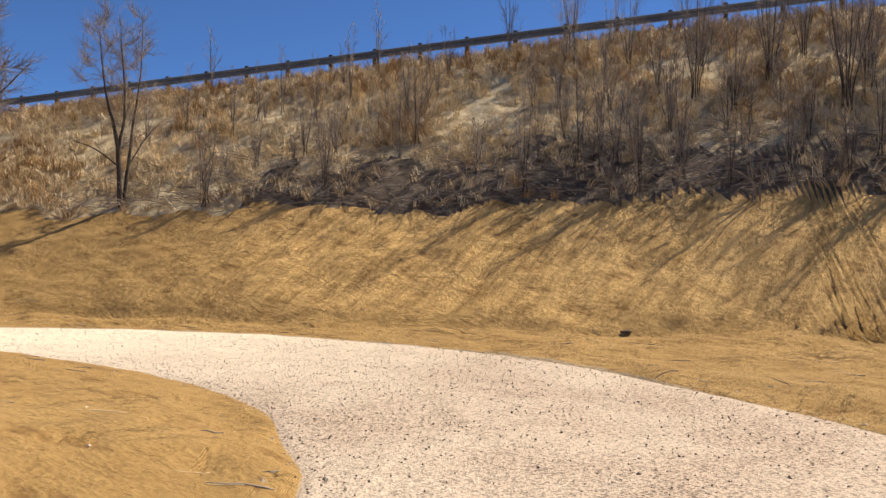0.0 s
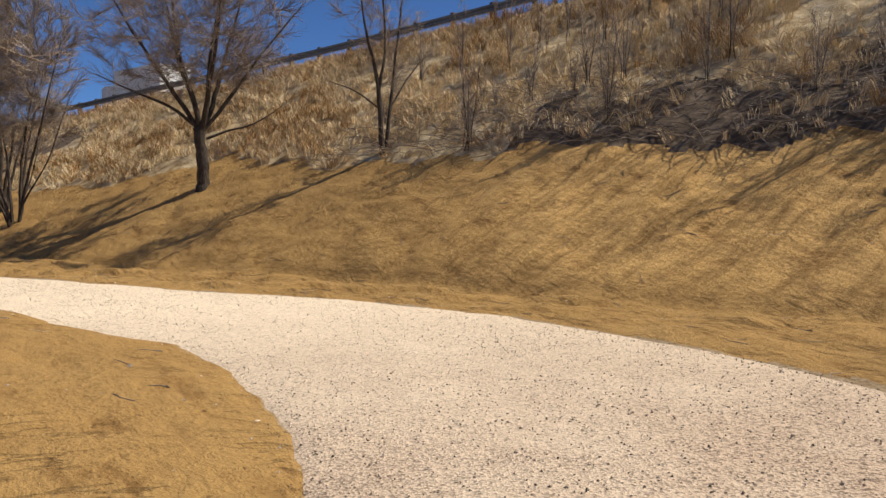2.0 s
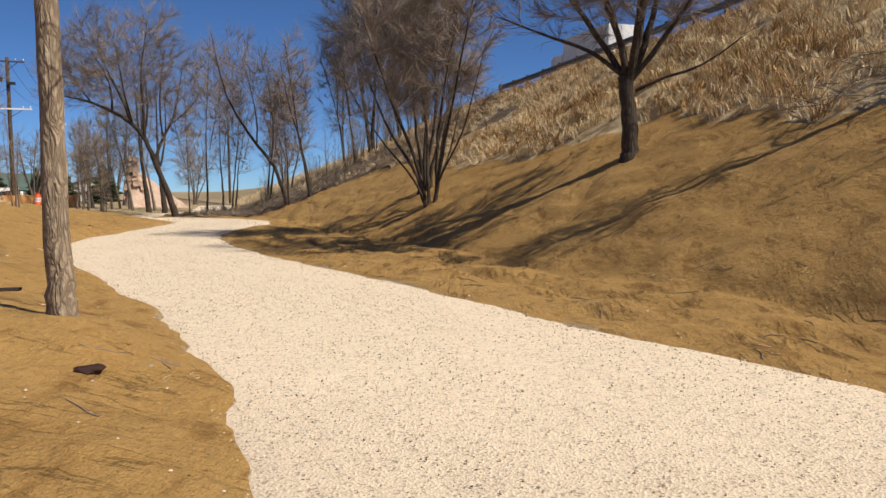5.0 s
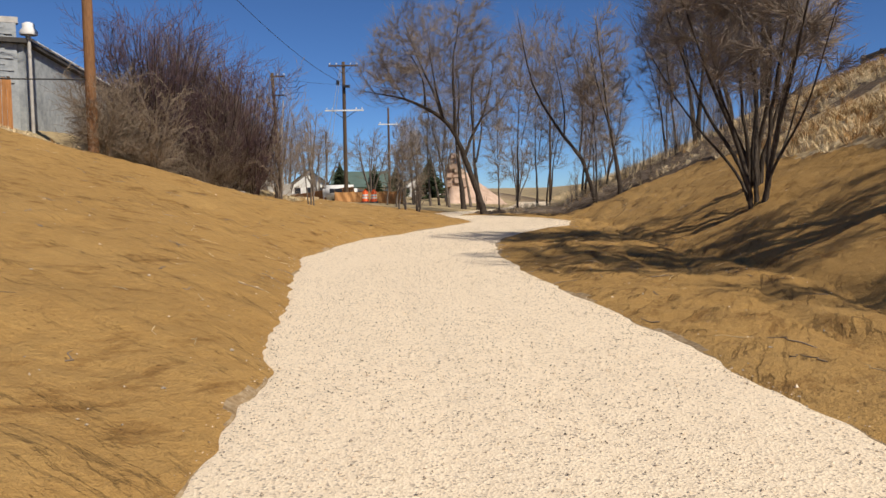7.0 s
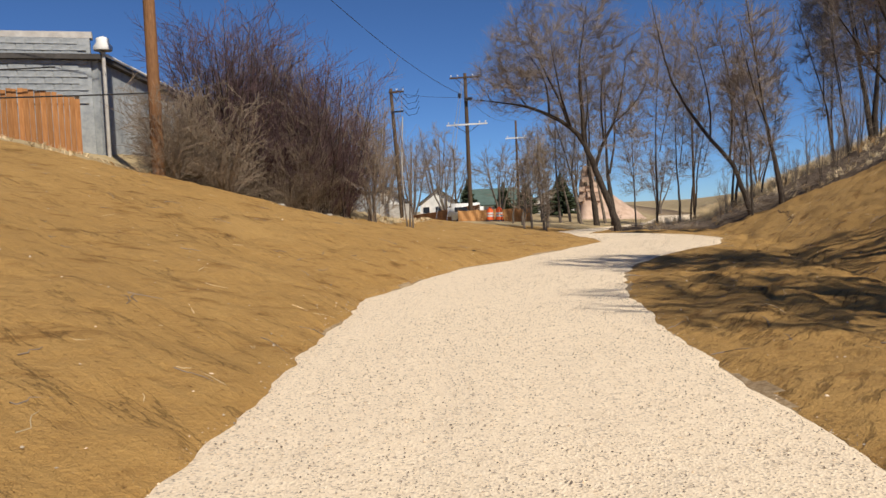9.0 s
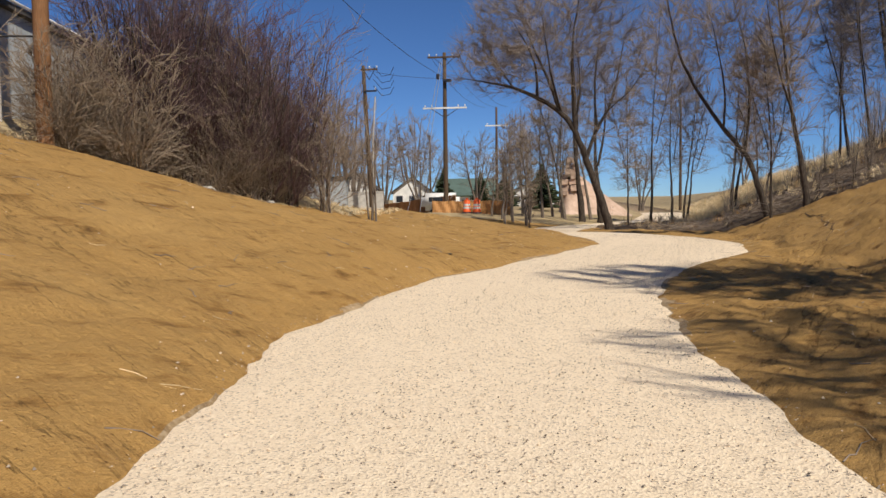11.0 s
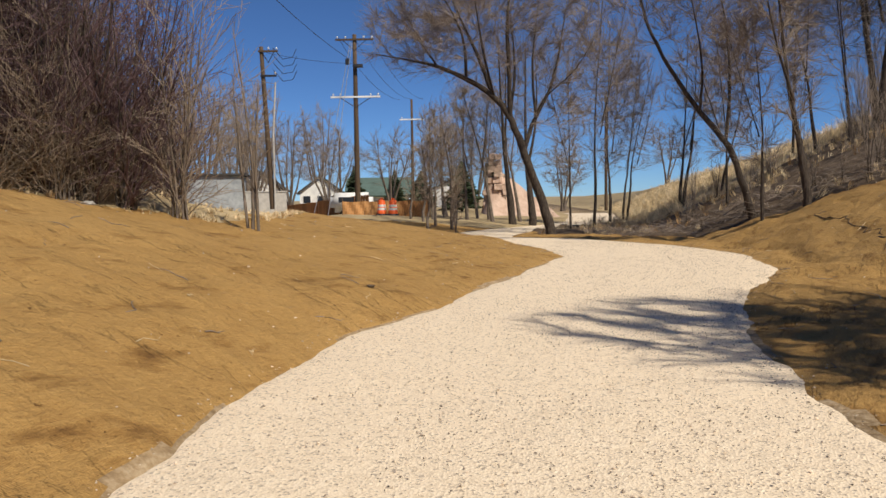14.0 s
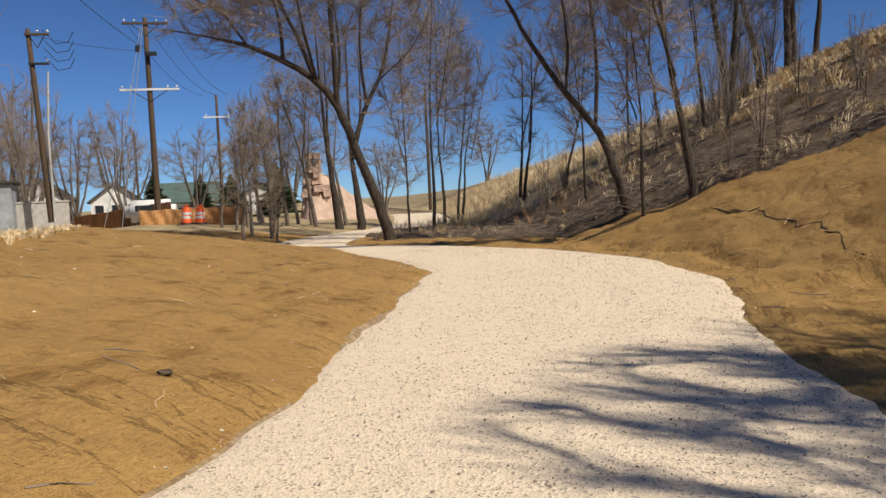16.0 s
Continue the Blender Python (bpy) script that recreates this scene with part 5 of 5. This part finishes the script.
pole(-38.6, 86.6, -0.3, 10.6, 0.16, 0.1, 25, POLE_WOOD, "thinner wooden utility pole with a pale crossarm", [(2.2, 8.8, WHITE_PAINT, False, (-0.9, 0.9))])
pole(-24.1, 98.7, 0.0, 11.3, 0.16, 0.1, 25, POLE_WOOD, "distant plain wooden utility pole beyond the trail", [])
pole(-57.0, 103.0, 0.0, 9.4, 0.13, 0.09, 25, POLE_WOOD, "distant thin wooden utility pole among the trees", [])
pl = pole(-16.04, 25.18, 2.3, 12.0, 0.17, 0.13, 25, POLE_BROWN, "brown wooden utility pole at the thicket's edge", [(2.4, 11.6, POLE_BROWN, True, (-1.0, 1.0))])


def wires():
    def span(a, b, sag, r, name="overhead_wire", label="thin black overhead wire between poles"):
        t = Tubes()
        a, b = Vector(a), Vector(b)
        pts = [a.lerp(b, s / 12) - Vector((0, 0, sag * 4 * (s / 12) * (1 - s / 12))) for s in range(13)]
        t.add(pts, [r] * 13, 5)
        tagged(t.make(name, CABLE), label, "wire")
    for dx in (-1.0, 0.0, 1.0):
        span((-32.8 + dx, 67.8 + dx * 0.4, 12.1), (-38.6 + dx, 86.6 + dx * 0.4, 10.3), 0.9, 0.014)
    span((-16.04, 25.18, 12.2), (-32.8, 67.6, 10.5), 1.0, 0.016)
    span((-35.9, 62.0, 10.6), (-32.8, 67.8, 10.4), 0.15, 0.012)
    span((-16.04, 25.18, 11.0), (-34.0, 15.5, 8.0), 0.6, 0.014)
    span((-19.6, 24.6, 6.0), (-31.5, 9.5, 5.7), 0.25, 0.022)
    span((-15.9, 25.2, 4.9), (-31.5, 8.5, 5.4), 0.3, 0.022)
    span((-38.6, 86.6, 8.5), (-24.1, 98.7, 8.6), 1.2, 0.012)


wires()


# ---- warehouse and board fence above the mound ----
def warehouse():
    e = empty("warehouse", pose(-20.9, 26.6, 0, 0, 0, 0), "pale grey masonry building with a low side wing", "building")
    fx, fy = -0.62, -0.785          # front wall runs this way from the corner
    sx, sy = -0.45, 0.893           # side wing runs this way
    z0 = 2.6

    def slab(name, a, b, za, zb, top_a, top_b, th, mat, label=""):
        a, b = Vector(a), Vector(b)
        d = (b - a).normalized()
        q = Vector((-d.y, d.x)) * th
        c = [a, b, b + q, a + q]
        tops = [top_a, top_b, top_b, top_a]
        v = [(p.x, p.y, za) for p in c] + [(p.x, p.y, t) for p, t in zip(c, tops)]
        f = [(0, 1, 5, 4), (1, 2, 6, 5), (2, 3, 7, 6), (3, 0, 4, 7), (4, 5, 6, 7), (0, 3, 2, 1)]
        return mesh_object(name, v, f, mat, e, label)

    L, S = 22.0, 14.0
    w1 = slab("front_wall", (fx * L, fy * L), (0, 0), z0, z0, 7.3, 7.42, 0.3, BLOCK_WALL)
    slab("coping", (fx * L, fy * L), (0.05, 0.05), 7.3, 7.3, 7.38, 7.5, 0.36, CONCRETE)
    slab("side_wall", (0.12, 0.15), (sx * S, sy * S), z0, z0, 6.75, 5.6, 0.25, BLOCK_WALL)
    slab("back_wall", (sx * S, sy * S), (sx * S + fx * L, sy * S + fy * L), z0, z0, 5.6, 5.6, 0.3, BLOCK_WALL)
    v = [(0.35, 0.1, 6.78), (sx * S + 0.3, sy * S, 5.63), (sx * S + fx * L, sy * S + fy * L, 5.63), (fx * L, fy * L, 6.78)]
    ob = mesh_object("roof", v, [(0, 1, 2, 3)], ROOF_DARK, e)
    md = ob.modifiers.new("thick", "SOLIDIFY")
    md.thickness = 0.16
    t = Tubes()
    t.add([Vector((0.38, 0.1, 6.82)), Vector((sx * S + 0.33, sy * S, 5.67))], [0.045, 0.045], 6)
    t.make("gutter", WHITE_PAINT, e)
    t = Tubes()
    t.add([Vector((0.3, 0.25, z0)), Vector((0.3, 0.25, 6.9))], [0.06, 0.06], 10)
    t.make("flue_pipe", CONCRETE, e)
    t = Tubes()
    t.add([Vector((0.3, 0.25, 6.9)), Vector((0.3, 0.25, 7.0)), Vector((0.3, 0.25, 7.15)), Vector((0.3, 0.25, 7.28)), Vector((0.3, 0.25, 7.34))], [0.28, 0.3, 0.2, 0.2, 0.05], 12, True)
    t.make("flue_cap", WHITE_PAINT, e)
    # masonry courses, proud and uneven
    rng = random.Random(12)
    bm = bmesh.new()
    box(bm, -0.235, 0, -0.095, 0.235, 0.03, 0.095, 0.012)
    first = part("block", bm, BLOCK_WALL, w1)
    used = False
    for row in range(10):
        for col in range(17):
            d = 0.35 + col * 0.5 + (0.25 if row % 2 else 0)
            z = 5.35 + row * 0.205
            ob = first if not used else new("block", first.data)
            used = True
            ob.parent = w1
            px, py = fx * d, fy * d
            off = rng.uniform(-0.004, 0.012)
            ob.matrix_basis = pose(px + 0.785 * (off + 0.012), py - 0.62 * (off + 0.012), z, 0, 0, math.degrees(math.atan2(fy, fx))) @ pose(0, 0, 0, rng.uniform(-1, 1))


warehouse()


def board_fence():
    e = empty("board_fence", pose(-19.75, 25.3, 0), "weathered orange-brown board fence on the mound's crest", "fence")
    rng = random.Random(3)
    ang = math.degrees(math.atan2(-0.785, -0.62))
    bm = boxed(-0.07, -0.011, 0, 0.07, 0.011, 1.75, 0.004)
    first = None
    for k in range(80):
        x, y = -0.62 * 0.15 * k, -0.785 * 0.15 * k
        z = zat(-19.75 + x, 25.3 + y) - 0.1
        ob = part("board", bm, FENCE_WOOD, e) if first is None else new("board", first.data)
        first = first or ob
        ob.parent = e
        ob.matrix_basis = pose(x, y, z + rng.uniform(-0.03, 0.03), rng.uniform(-1, 1), rng.uniform(-0.6, 0.6), ang)
    for k in range(6):
        x, y = -0.62 * 2.3 * k, -0.785 * 2.3 * k
        ob = part("fence_post", boxed(-0.05, -0.12, 0, 0.05, -0.02, 1.85, 0.006), POLE_WOOD, e)
        ob.matrix_basis = pose(x, y, zat(-19.75 + x, 25.3 + y) - 0.1, 0, 0, ang)


board_fence()


# ---- far end: houses, walls, fences, barrels, rock pile ----
def house(x, y, z, rz, w, d, eave, ridge, wall_mat, roof_mat, label, gable_front=False):
    e = empty("house", pose(x, y, z, 0, 0, rz), label, "house")
    bm = bmesh.new()
    box(bm, -w / 2, -d / 2, -1.0, w / 2, d / 2, eave)
    part("wall", bm, wall_mat, e)
    o = 0.4
    if gable_front:
        prof = [(-w / 2 - o, eave - 0.15), (0, ridge), (w / 2 + o, eave - 0.15)]
        v = [(px, -d / 2 - o, pz) for px, pz in prof] + [(px, d / 2 + o, pz) for px, pz in prof]
        g = [(-w / 2, -d / 2, eave), (w / 2, -d / 2, eave), (0, -d / 2, ridge - 0.2), (-w / 2, d / 2, eave), (w / 2, d / 2, eave), (0, d / 2, ridge - 0.2)]
    else:
        prof = [(-d / 2 - o, eave - 0.15), (0, ridge), (d / 2 + o, eave - 0.15)]
        v = [(-w / 2 - o, py, pz) for py, pz in prof] + [(w / 2 + o, py, pz) for py, pz in prof]
        g = [(-w / 2, -d / 2, eave), (-w / 2, d / 2, eave), (-w / 2, 0, ridge - 0.2), (w / 2, -d / 2, eave), (w / 2, d / 2, eave), (w / 2, 0, ridge - 0.2)]
    ob = mesh_object("roof", v, [(0, 1, 4, 3), (1, 2, 5, 4)], roof_mat, e)
    md = ob.modifiers.new("thick", "SOLIDIFY")
    md.thickness = 0.2
    mesh_object("gable", g[:3], [(0, 1, 2)], wall_mat, e)
    mesh_object("gable", g[3:], [(0, 1, 2)], wall_mat, e)
    for k in range(3):
        wx = -w / 2 + w * (k + 0.5) / 3
        wd = part("window", boxed(wx - 0.5, -d / 2 - 0.06, eave * 0.35, wx + 0.5, -d / 2 + 0.05, eave * 0.8, 0.01), WHITE_PAINT, e)
        part("pane", boxed(wx - 0.42, -d / 2 - 0.075, eave * 0.35 + 0.08, wx + 0.42, -d / 2 - 0.02, eave * 0.8 - 0.08), GLASS_DARK, wd)
    return e


house(-54.0, 107.0, -0.5, 27, 7, 8, 2.3, 4.3, WHITE_PAINT, ROOF_GREEN, "white house with a green shingle roof far beyond the trail")
house(-62.0, 106.5, 0.2, 32, 5, 7, 2.2, 4.2, WHITE_PAINT, ROOF_DARK, "small white gabled house among distant trees", True)
house(-69.5, 104.0, 0.2, 32, 6, 8, 2.6, 5.0, WHITE_PAINT, ROOF_DARK, "white gabled house with a dark roof among distant trees", True)
house(-47.0, 112.0, 0.0, 25, 6, 6, 2.2, 3.6, WHITE_PAINT, ROOF_DARK, "white low house partly hidden by bare trees", True)


def camper():
    e = empty("camper_trailer", pose(-37.5, 74.5, 0.0, 0, 0, 25), "white rounded camper trailer behind the fence", "trailer")
    part("body", boxed(-1.6, -0.9, 0.45, 1.6, 0.9, 1.95, 0.35), WHITE_PAINT, e, smooth=True)
    part("window", boxed(-0.9, -0.93, 1.2, 0.3, -0.85, 1.6, 0.02), GLASS_DARK, e)
    for s in (-0.5, 0.5):
        t = Tubes()
        t.add([Vector((s, -0.95, 0.32)), Vector((s, -0.75, 0.32))], [0.32, 0.32], 16, True)
        t.make("wheel", DARK_METAL, e)


camper()


def concrete_wall():
    e = empty("concrete_wall", pose(-36.9, 63.6, 0.2, 0, 0, 33), "pale concrete block wall beside the utility pole", "wall")
    part("wall_panel", boxed(-1.6, -0.12, 0, 1.1, 0.12, 1.75, 0.02), CONCRETE, e)
    part("cap", boxed(-1.65, -0.16, 1.75, 1.15, 0.16, 1.85, 0.02), CONCRETE, e)


concrete_wall()


def shed():
    e = empty("shed", pose(-39.2, 61.5, 0.4, 0, 0, 35), "grey sheet-metal shed with a dark roof", "shed")
    part("body", boxed(-2.2, -1.5, 0, 1.6, 1.5, 2.6, 0.03), BLOCK_WALL, e)
    ob = part("roof", boxed(-2.4, -1.7, 2.6, 1.8, 1.7, 2.74, 0.02), ROOF_DARK, e)


shed()


def rail_fence():
    a, b = Vector((-49.0, 79.0)), Vector((-35.0, 73.0))
    e = empty("wooden_fence", pose(a.x, a.y, 0), "low brown wooden board fence below distant houses", "fence")
    d = (b - a).normalized()
    ang = math.degrees(math.atan2(d.y, d.x))
    first = None
    for k in range(76):
        ob = part("board", boxed(-0.085, -0.012, 0, 0.085, 0.012, 1.35, 0.004), FENCE_WOOD, e) if first is None else new("board", first.data)
        first = first or ob
        ob.parent = e
        p = d * (0.2 * k)
        ob.matrix_basis = pose(p.x, p.y, zat(a.x + p.x, a.y + p.y) - 0.1, 0, 0, ang)


rail_fence()


def barrel(x, y, rz):
    e = empty("traffic_barrel", pose(x, y, zat(x, y), 0, 0, rz), "orange plastic traffic barrel with white bands", "traffic barrel", "barrels by the trail end")
    t = Tubes()
    hs = (0.08, 0.1, 0.3, 0.31, 0.5, 0.51, 0.7, 0.71, 0.9, 0.95, 0.98)
    rs = (0.29, 0.29, 0.28, 0.265, 0.26, 0.245, 0.24, 0.225, 0.22, 0.2, 0.05)
    t.add([Vector((0, 0, h)) for h in hs], rs, 20, True)
    t.make("body", BARREL_ORANGE, e)
    for z0, z1, r in ((0.33, 0.47, 0.268), (0.53, 0.67, 0.248)):
        t = Tubes()
        t.add([Vector((0, 0, z0)), Vector((0, 0, z1))], [r, r - 0.006], 20)
        t.make("band", WHITE_PAINT, e, "white reflective band")
    t = Tubes()
    t.add([Vector((0, 0, 0)), Vector((0, 0, 0.1))], [0.38, 0.34], 20, True)
    t.make("rubber_base", DARK_METAL, e)
    part("handle", boxed(-0.1, -0.02, 0.96, 0.1, 0.02, 1.08, 0.015), BARREL_ORANGE, e)


barrel(-29.4, 65.1, 0)
barrel(-28.75, 65.35, 40)


def net_fence():
    e = empty("safety_fence", pose(-28.9, 66.6, zat(-28.9, 66.6) - 0.2, 0, 0, 25), "low tan-orange safety fence sagging between thin posts", "fence")
    for q in range(4):
        v, f = [], []
        for i in range(11):
            for j in range(6):
                x = -3.7 + 1.4 * q + i * 0.14
                v.append((x, 0.04 * math.sin(i * 1.3 + j + q), 0.1 + j * 0.21 - 0.05 * math.sin(math.pi * i / 10) * j / 5))
        for i in range(10):
            for j in range(5):
                f.append((i * 6 + j, (i + 1) * 6 + j, (i + 1) * 6 + j + 1, i * 6 + j + 1))
        ob = mesh_object("panel", v, f, NET_ORANGE, e)
        md = ob.modifiers.new("thick", "SOLIDIFY")
        md.thickness = 0.015
    for q in range(5):
        t = Tubes()
        x = -3.72 + 1.4 * q
        t.add([Vector((x, 0.05, -0.1)), Vector((x + 0.02, 0.05, 1.35))], [0.03, 0.025], 8, True)
        t.make("post", POLE_WOOD, e)


net_fence()


def rock_pile():
    e = empty("sandstone_outcrop", pose(-28.4, 80.5, -0.3, 0, 0, 20), "pink sandstone stack with a mound falling away beside it", "rock")
    rng = random.Random(31)
    bm0 = boxed(-0.5, -0.5, -0.5, 0.5, 0.5, 0.5, 0.09)
    for v in bm0.verts:
        v.co += Vector((rng.uniform(-1, 1), rng.uniform(-1, 1), rng.uniform(-1, 1))) * 0.06
    first = None
    for row in range(11):
        z = 0.25 + row * 0.46
        reach = 2.6 * (1 - row / 12.5) ** 1.1
        cols = max(1, int(reach / 0.7))
        for k in range(cols + 1):
            ob = part("rock_block", bm0, SANDSTONE, e) if first is None else new("rock_block", first.data)
            first = first or ob
            ob.parent = e
            ob.matrix_basis = pose(-0.35 + k * 0.62 + rng.uniform(-0.1, 0.1) + row * 0.03, rng.uniform(-0.25, 0.25), z, rng.uniform(-4, 4), rng.uniform(-4, 4), rng.uniform(-9, 9)) @ Matrix.Diagonal((rng.uniform(0.75, 1.0) * (1 - 0.045 * row), rng.uniform(1.6, 2.4), rng.uniform(0.45, 0.55), 1))
    k = 40
    v, f = [], []
    for i in range(k + 1):
        for j in range(k + 1):
            x, y = -2 + 13 * i / k, -6 + 12 * j / k
            h = (max(0.0, 4.7 - 0.78 * x) if x > 0 else 4.7 * math.exp(-(x / 0.55) ** 2)) * math.exp(-(y / 2.4) ** 2)
            h = h + float(fbm(x * 0.8, y * 0.8)) * 0.3 * min(1, h) + float(fbm(x * 2.5, y * 2.5, 2)) * 0.15 * min(1, h)
            v.append((x, y + 0.8, h - 0.35))
    for i in range(k):
        for j in range(k):
            a = i * (k + 1) + j
            f.append((a, a + k + 1, a + k + 2, a + 1))
    mesh_object("rubble_mound", v, f, SANDSTONE, e, "smooth sandy rubble slope", True)


rock_pile()

# background trees by the houses and along the trail end
BACK = "background trees beyond the trail end"
bg = []
for k, (x, y, h, r, sp) in enumerate(((-53.5, 82.5, 13.5, 0.18, 3.4), (-50.5, 91.0, 9.5, 0.15, 3.8), (-59.0, 88.0, 12.5, 0.18, 3.4), (-46.0, 78.0, 9.0, 0.14, 3.0))):
    rk = random.Random(500 + k)
    bg.append(crown_tree("background_tree", on_ground(x, y), 520 + k, fan(rk, 6, h * 0.9, sp * 0.8, r), [(0, 0, h * 0.62, sp, sp, h * 0.36, 170)], BARK_GREY, TWIG if k % 2 else TWIG_TAN, "bare spreading tree among houses beyond the trail", BACK, 0.009, 3, 0.9, 0.3, 0))
for x, y, k, s in ((-64, 92, 0, 1.1), (-70, 88, 2, 1.2), (-44, 92, 1, 0.9), (-66, 112, 0, 1.1), (-80, 100, 2, 1.3), (-40, 104, 1, 1.0), (-32, 110, 3, 0.9), (-22, 118, 1, 0.8), (-74, 80, 0, 1.2), (-43.5, 70, 3, 0.9), (-57, 76, 2, 0.9), (-48, 70, 0, 0.9)):
    copy_thing(bg[k], on_ground(x, y, r3.uniform(0, 360), 0.1, s))
slim = []
for k, (x, y, h, tl) in enumerate(((-20.9, 57.3, 5.5, -0.03), (-21.1, 55.0, 4.2, 0.05), (-23.9, 65.8, 8.5, -0.06), (-22.1, 65.5, 9.5, -0.16), (-20.4, 64.3, 11.0, -0.06), (-19.6, 65.4, 11.5, -0.03))):
    slim.append(slim_tree("slim_tree", on_ground(x, y, 20), 620 + k, h, 0.05 + 0.011 * h * (1.2 if k > 3 else 0.55), tl, 1, 0, BARK_DARK if k > 3 else BARK_GREY, TWIG_TAN if k < 4 else TWIG, "slim bare tree at the far bend of the trail", "slim trees at the far bend", 0.6))
for x, y, k, s in ((-22.4, 58.5, 0, 0.9), (-24.0, 60.2, 1, 1.1), (-23.0, 62.0, 0, 1.1), (-25.3, 64.0, 2, 0.8), (-26.5, 68.0, 2, 0.9), (-24.8, 69.5, 3, 0.9), (-22.0, 60.0, 1, 0.9), (-26.0, 62.5, 1, 1.0), (-23.2, 67.5, 2, 1.0), (-27.5, 70.5, 3, 0.8), (-19.9, 55.6, 1, 0.6), (-29.0, 73.0, 2, 0.9), (-21.5, 68.5, 3, 1.0)):
    copy_thing(slim[k], on_ground(x, y, 20 + r3.uniform(-40, 40), 0.06, s))


def conifer(x, y, h, w, seed, label):
    rng = random.Random(seed)
    e = empty("conifer", on_ground(x, y), label, "conifer", BACK)
    t = Tubes()
    t.add([Vector((0, 0, 0)), Vector((0, 0, h))], [0.12, 0.02], 7)
    t.make("trunk", BARK_DARK, e)
    t = Tubes()
    for k in range(420):
        f = rng.random() ** 0.8
        z = h * (0.06 + 0.94 * f)
        reach = w * (1 - f) * rng.uniform(0.5, 1.15) + 0.1
        a = rng.uniform(0, 6.28)
        p = Vector((0, 0, z))
        q = Vector((math.cos(a) * reach, math.sin(a) * reach, z + rng.uniform(-0.2, 0.25)))
        t.add([p.lerp(q, 0.15), p.lerp(q, 0.6) + Vector((0, 0, 0.08)), q], [0.10, 0.13, 0.015], 4)
    t.make("foliage", CONIFER, e, "dense dark green needles")


conifer(-48.5, 92.5, 4.6, 1.9, 1, "dark green rounded juniper behind the utility pole")
conifer(-45.2, 95.0, 3.8, 1.6, 2, "dark green juniper in front of the green-roofed house")
conifer(-38.5, 88.0, 3.4, 1.9, 3, "dark green juniper in front of the green-roofed house")
conifer(-33.5, 86.0, 4.2, 2.3, 4, "olive-dark juniper beside the sandstone stack")
conifer(-31.0, 88.5, 3.8, 2.0, 5, "olive-dark juniper beside the sandstone stack")


# ---- white truck on the road above ----
def truck():
    x, y = to_xy(42.0, 30.0)
    e = empty("box_truck", pose(x, y, float(bank_top(42.0)) + 0.15, 0, 0, math.degrees(TURN)), "white box truck standing on the road above", "truck")
    part("cargo_box", boxed(-1.1, -2.5, 0.9, 1.1, 2.5, 3.0, 0.04), WHITE_PAINT, e)
    part("cab", boxed(-1.0, 2.6, 0.5, 1.0, 4.3, 2.2, 0.15), WHITE_PAINT, e)
    part("windscreen", boxed(-0.9, 4.2, 1.3, 0.9, 4.33, 2.0, 0.02), GLASS_DARK, e)
    for s in (-1, 1):
        for q in (-1.6, 3.4):
            t = Tubes()
            t.add([Vector((s * 1.05, q, 0.42)), Vector((s * 0.8, q, 0.42))], [0.42, 0.42], 16, True)
            t.make("wheel", DARK_METAL, e)


truck()
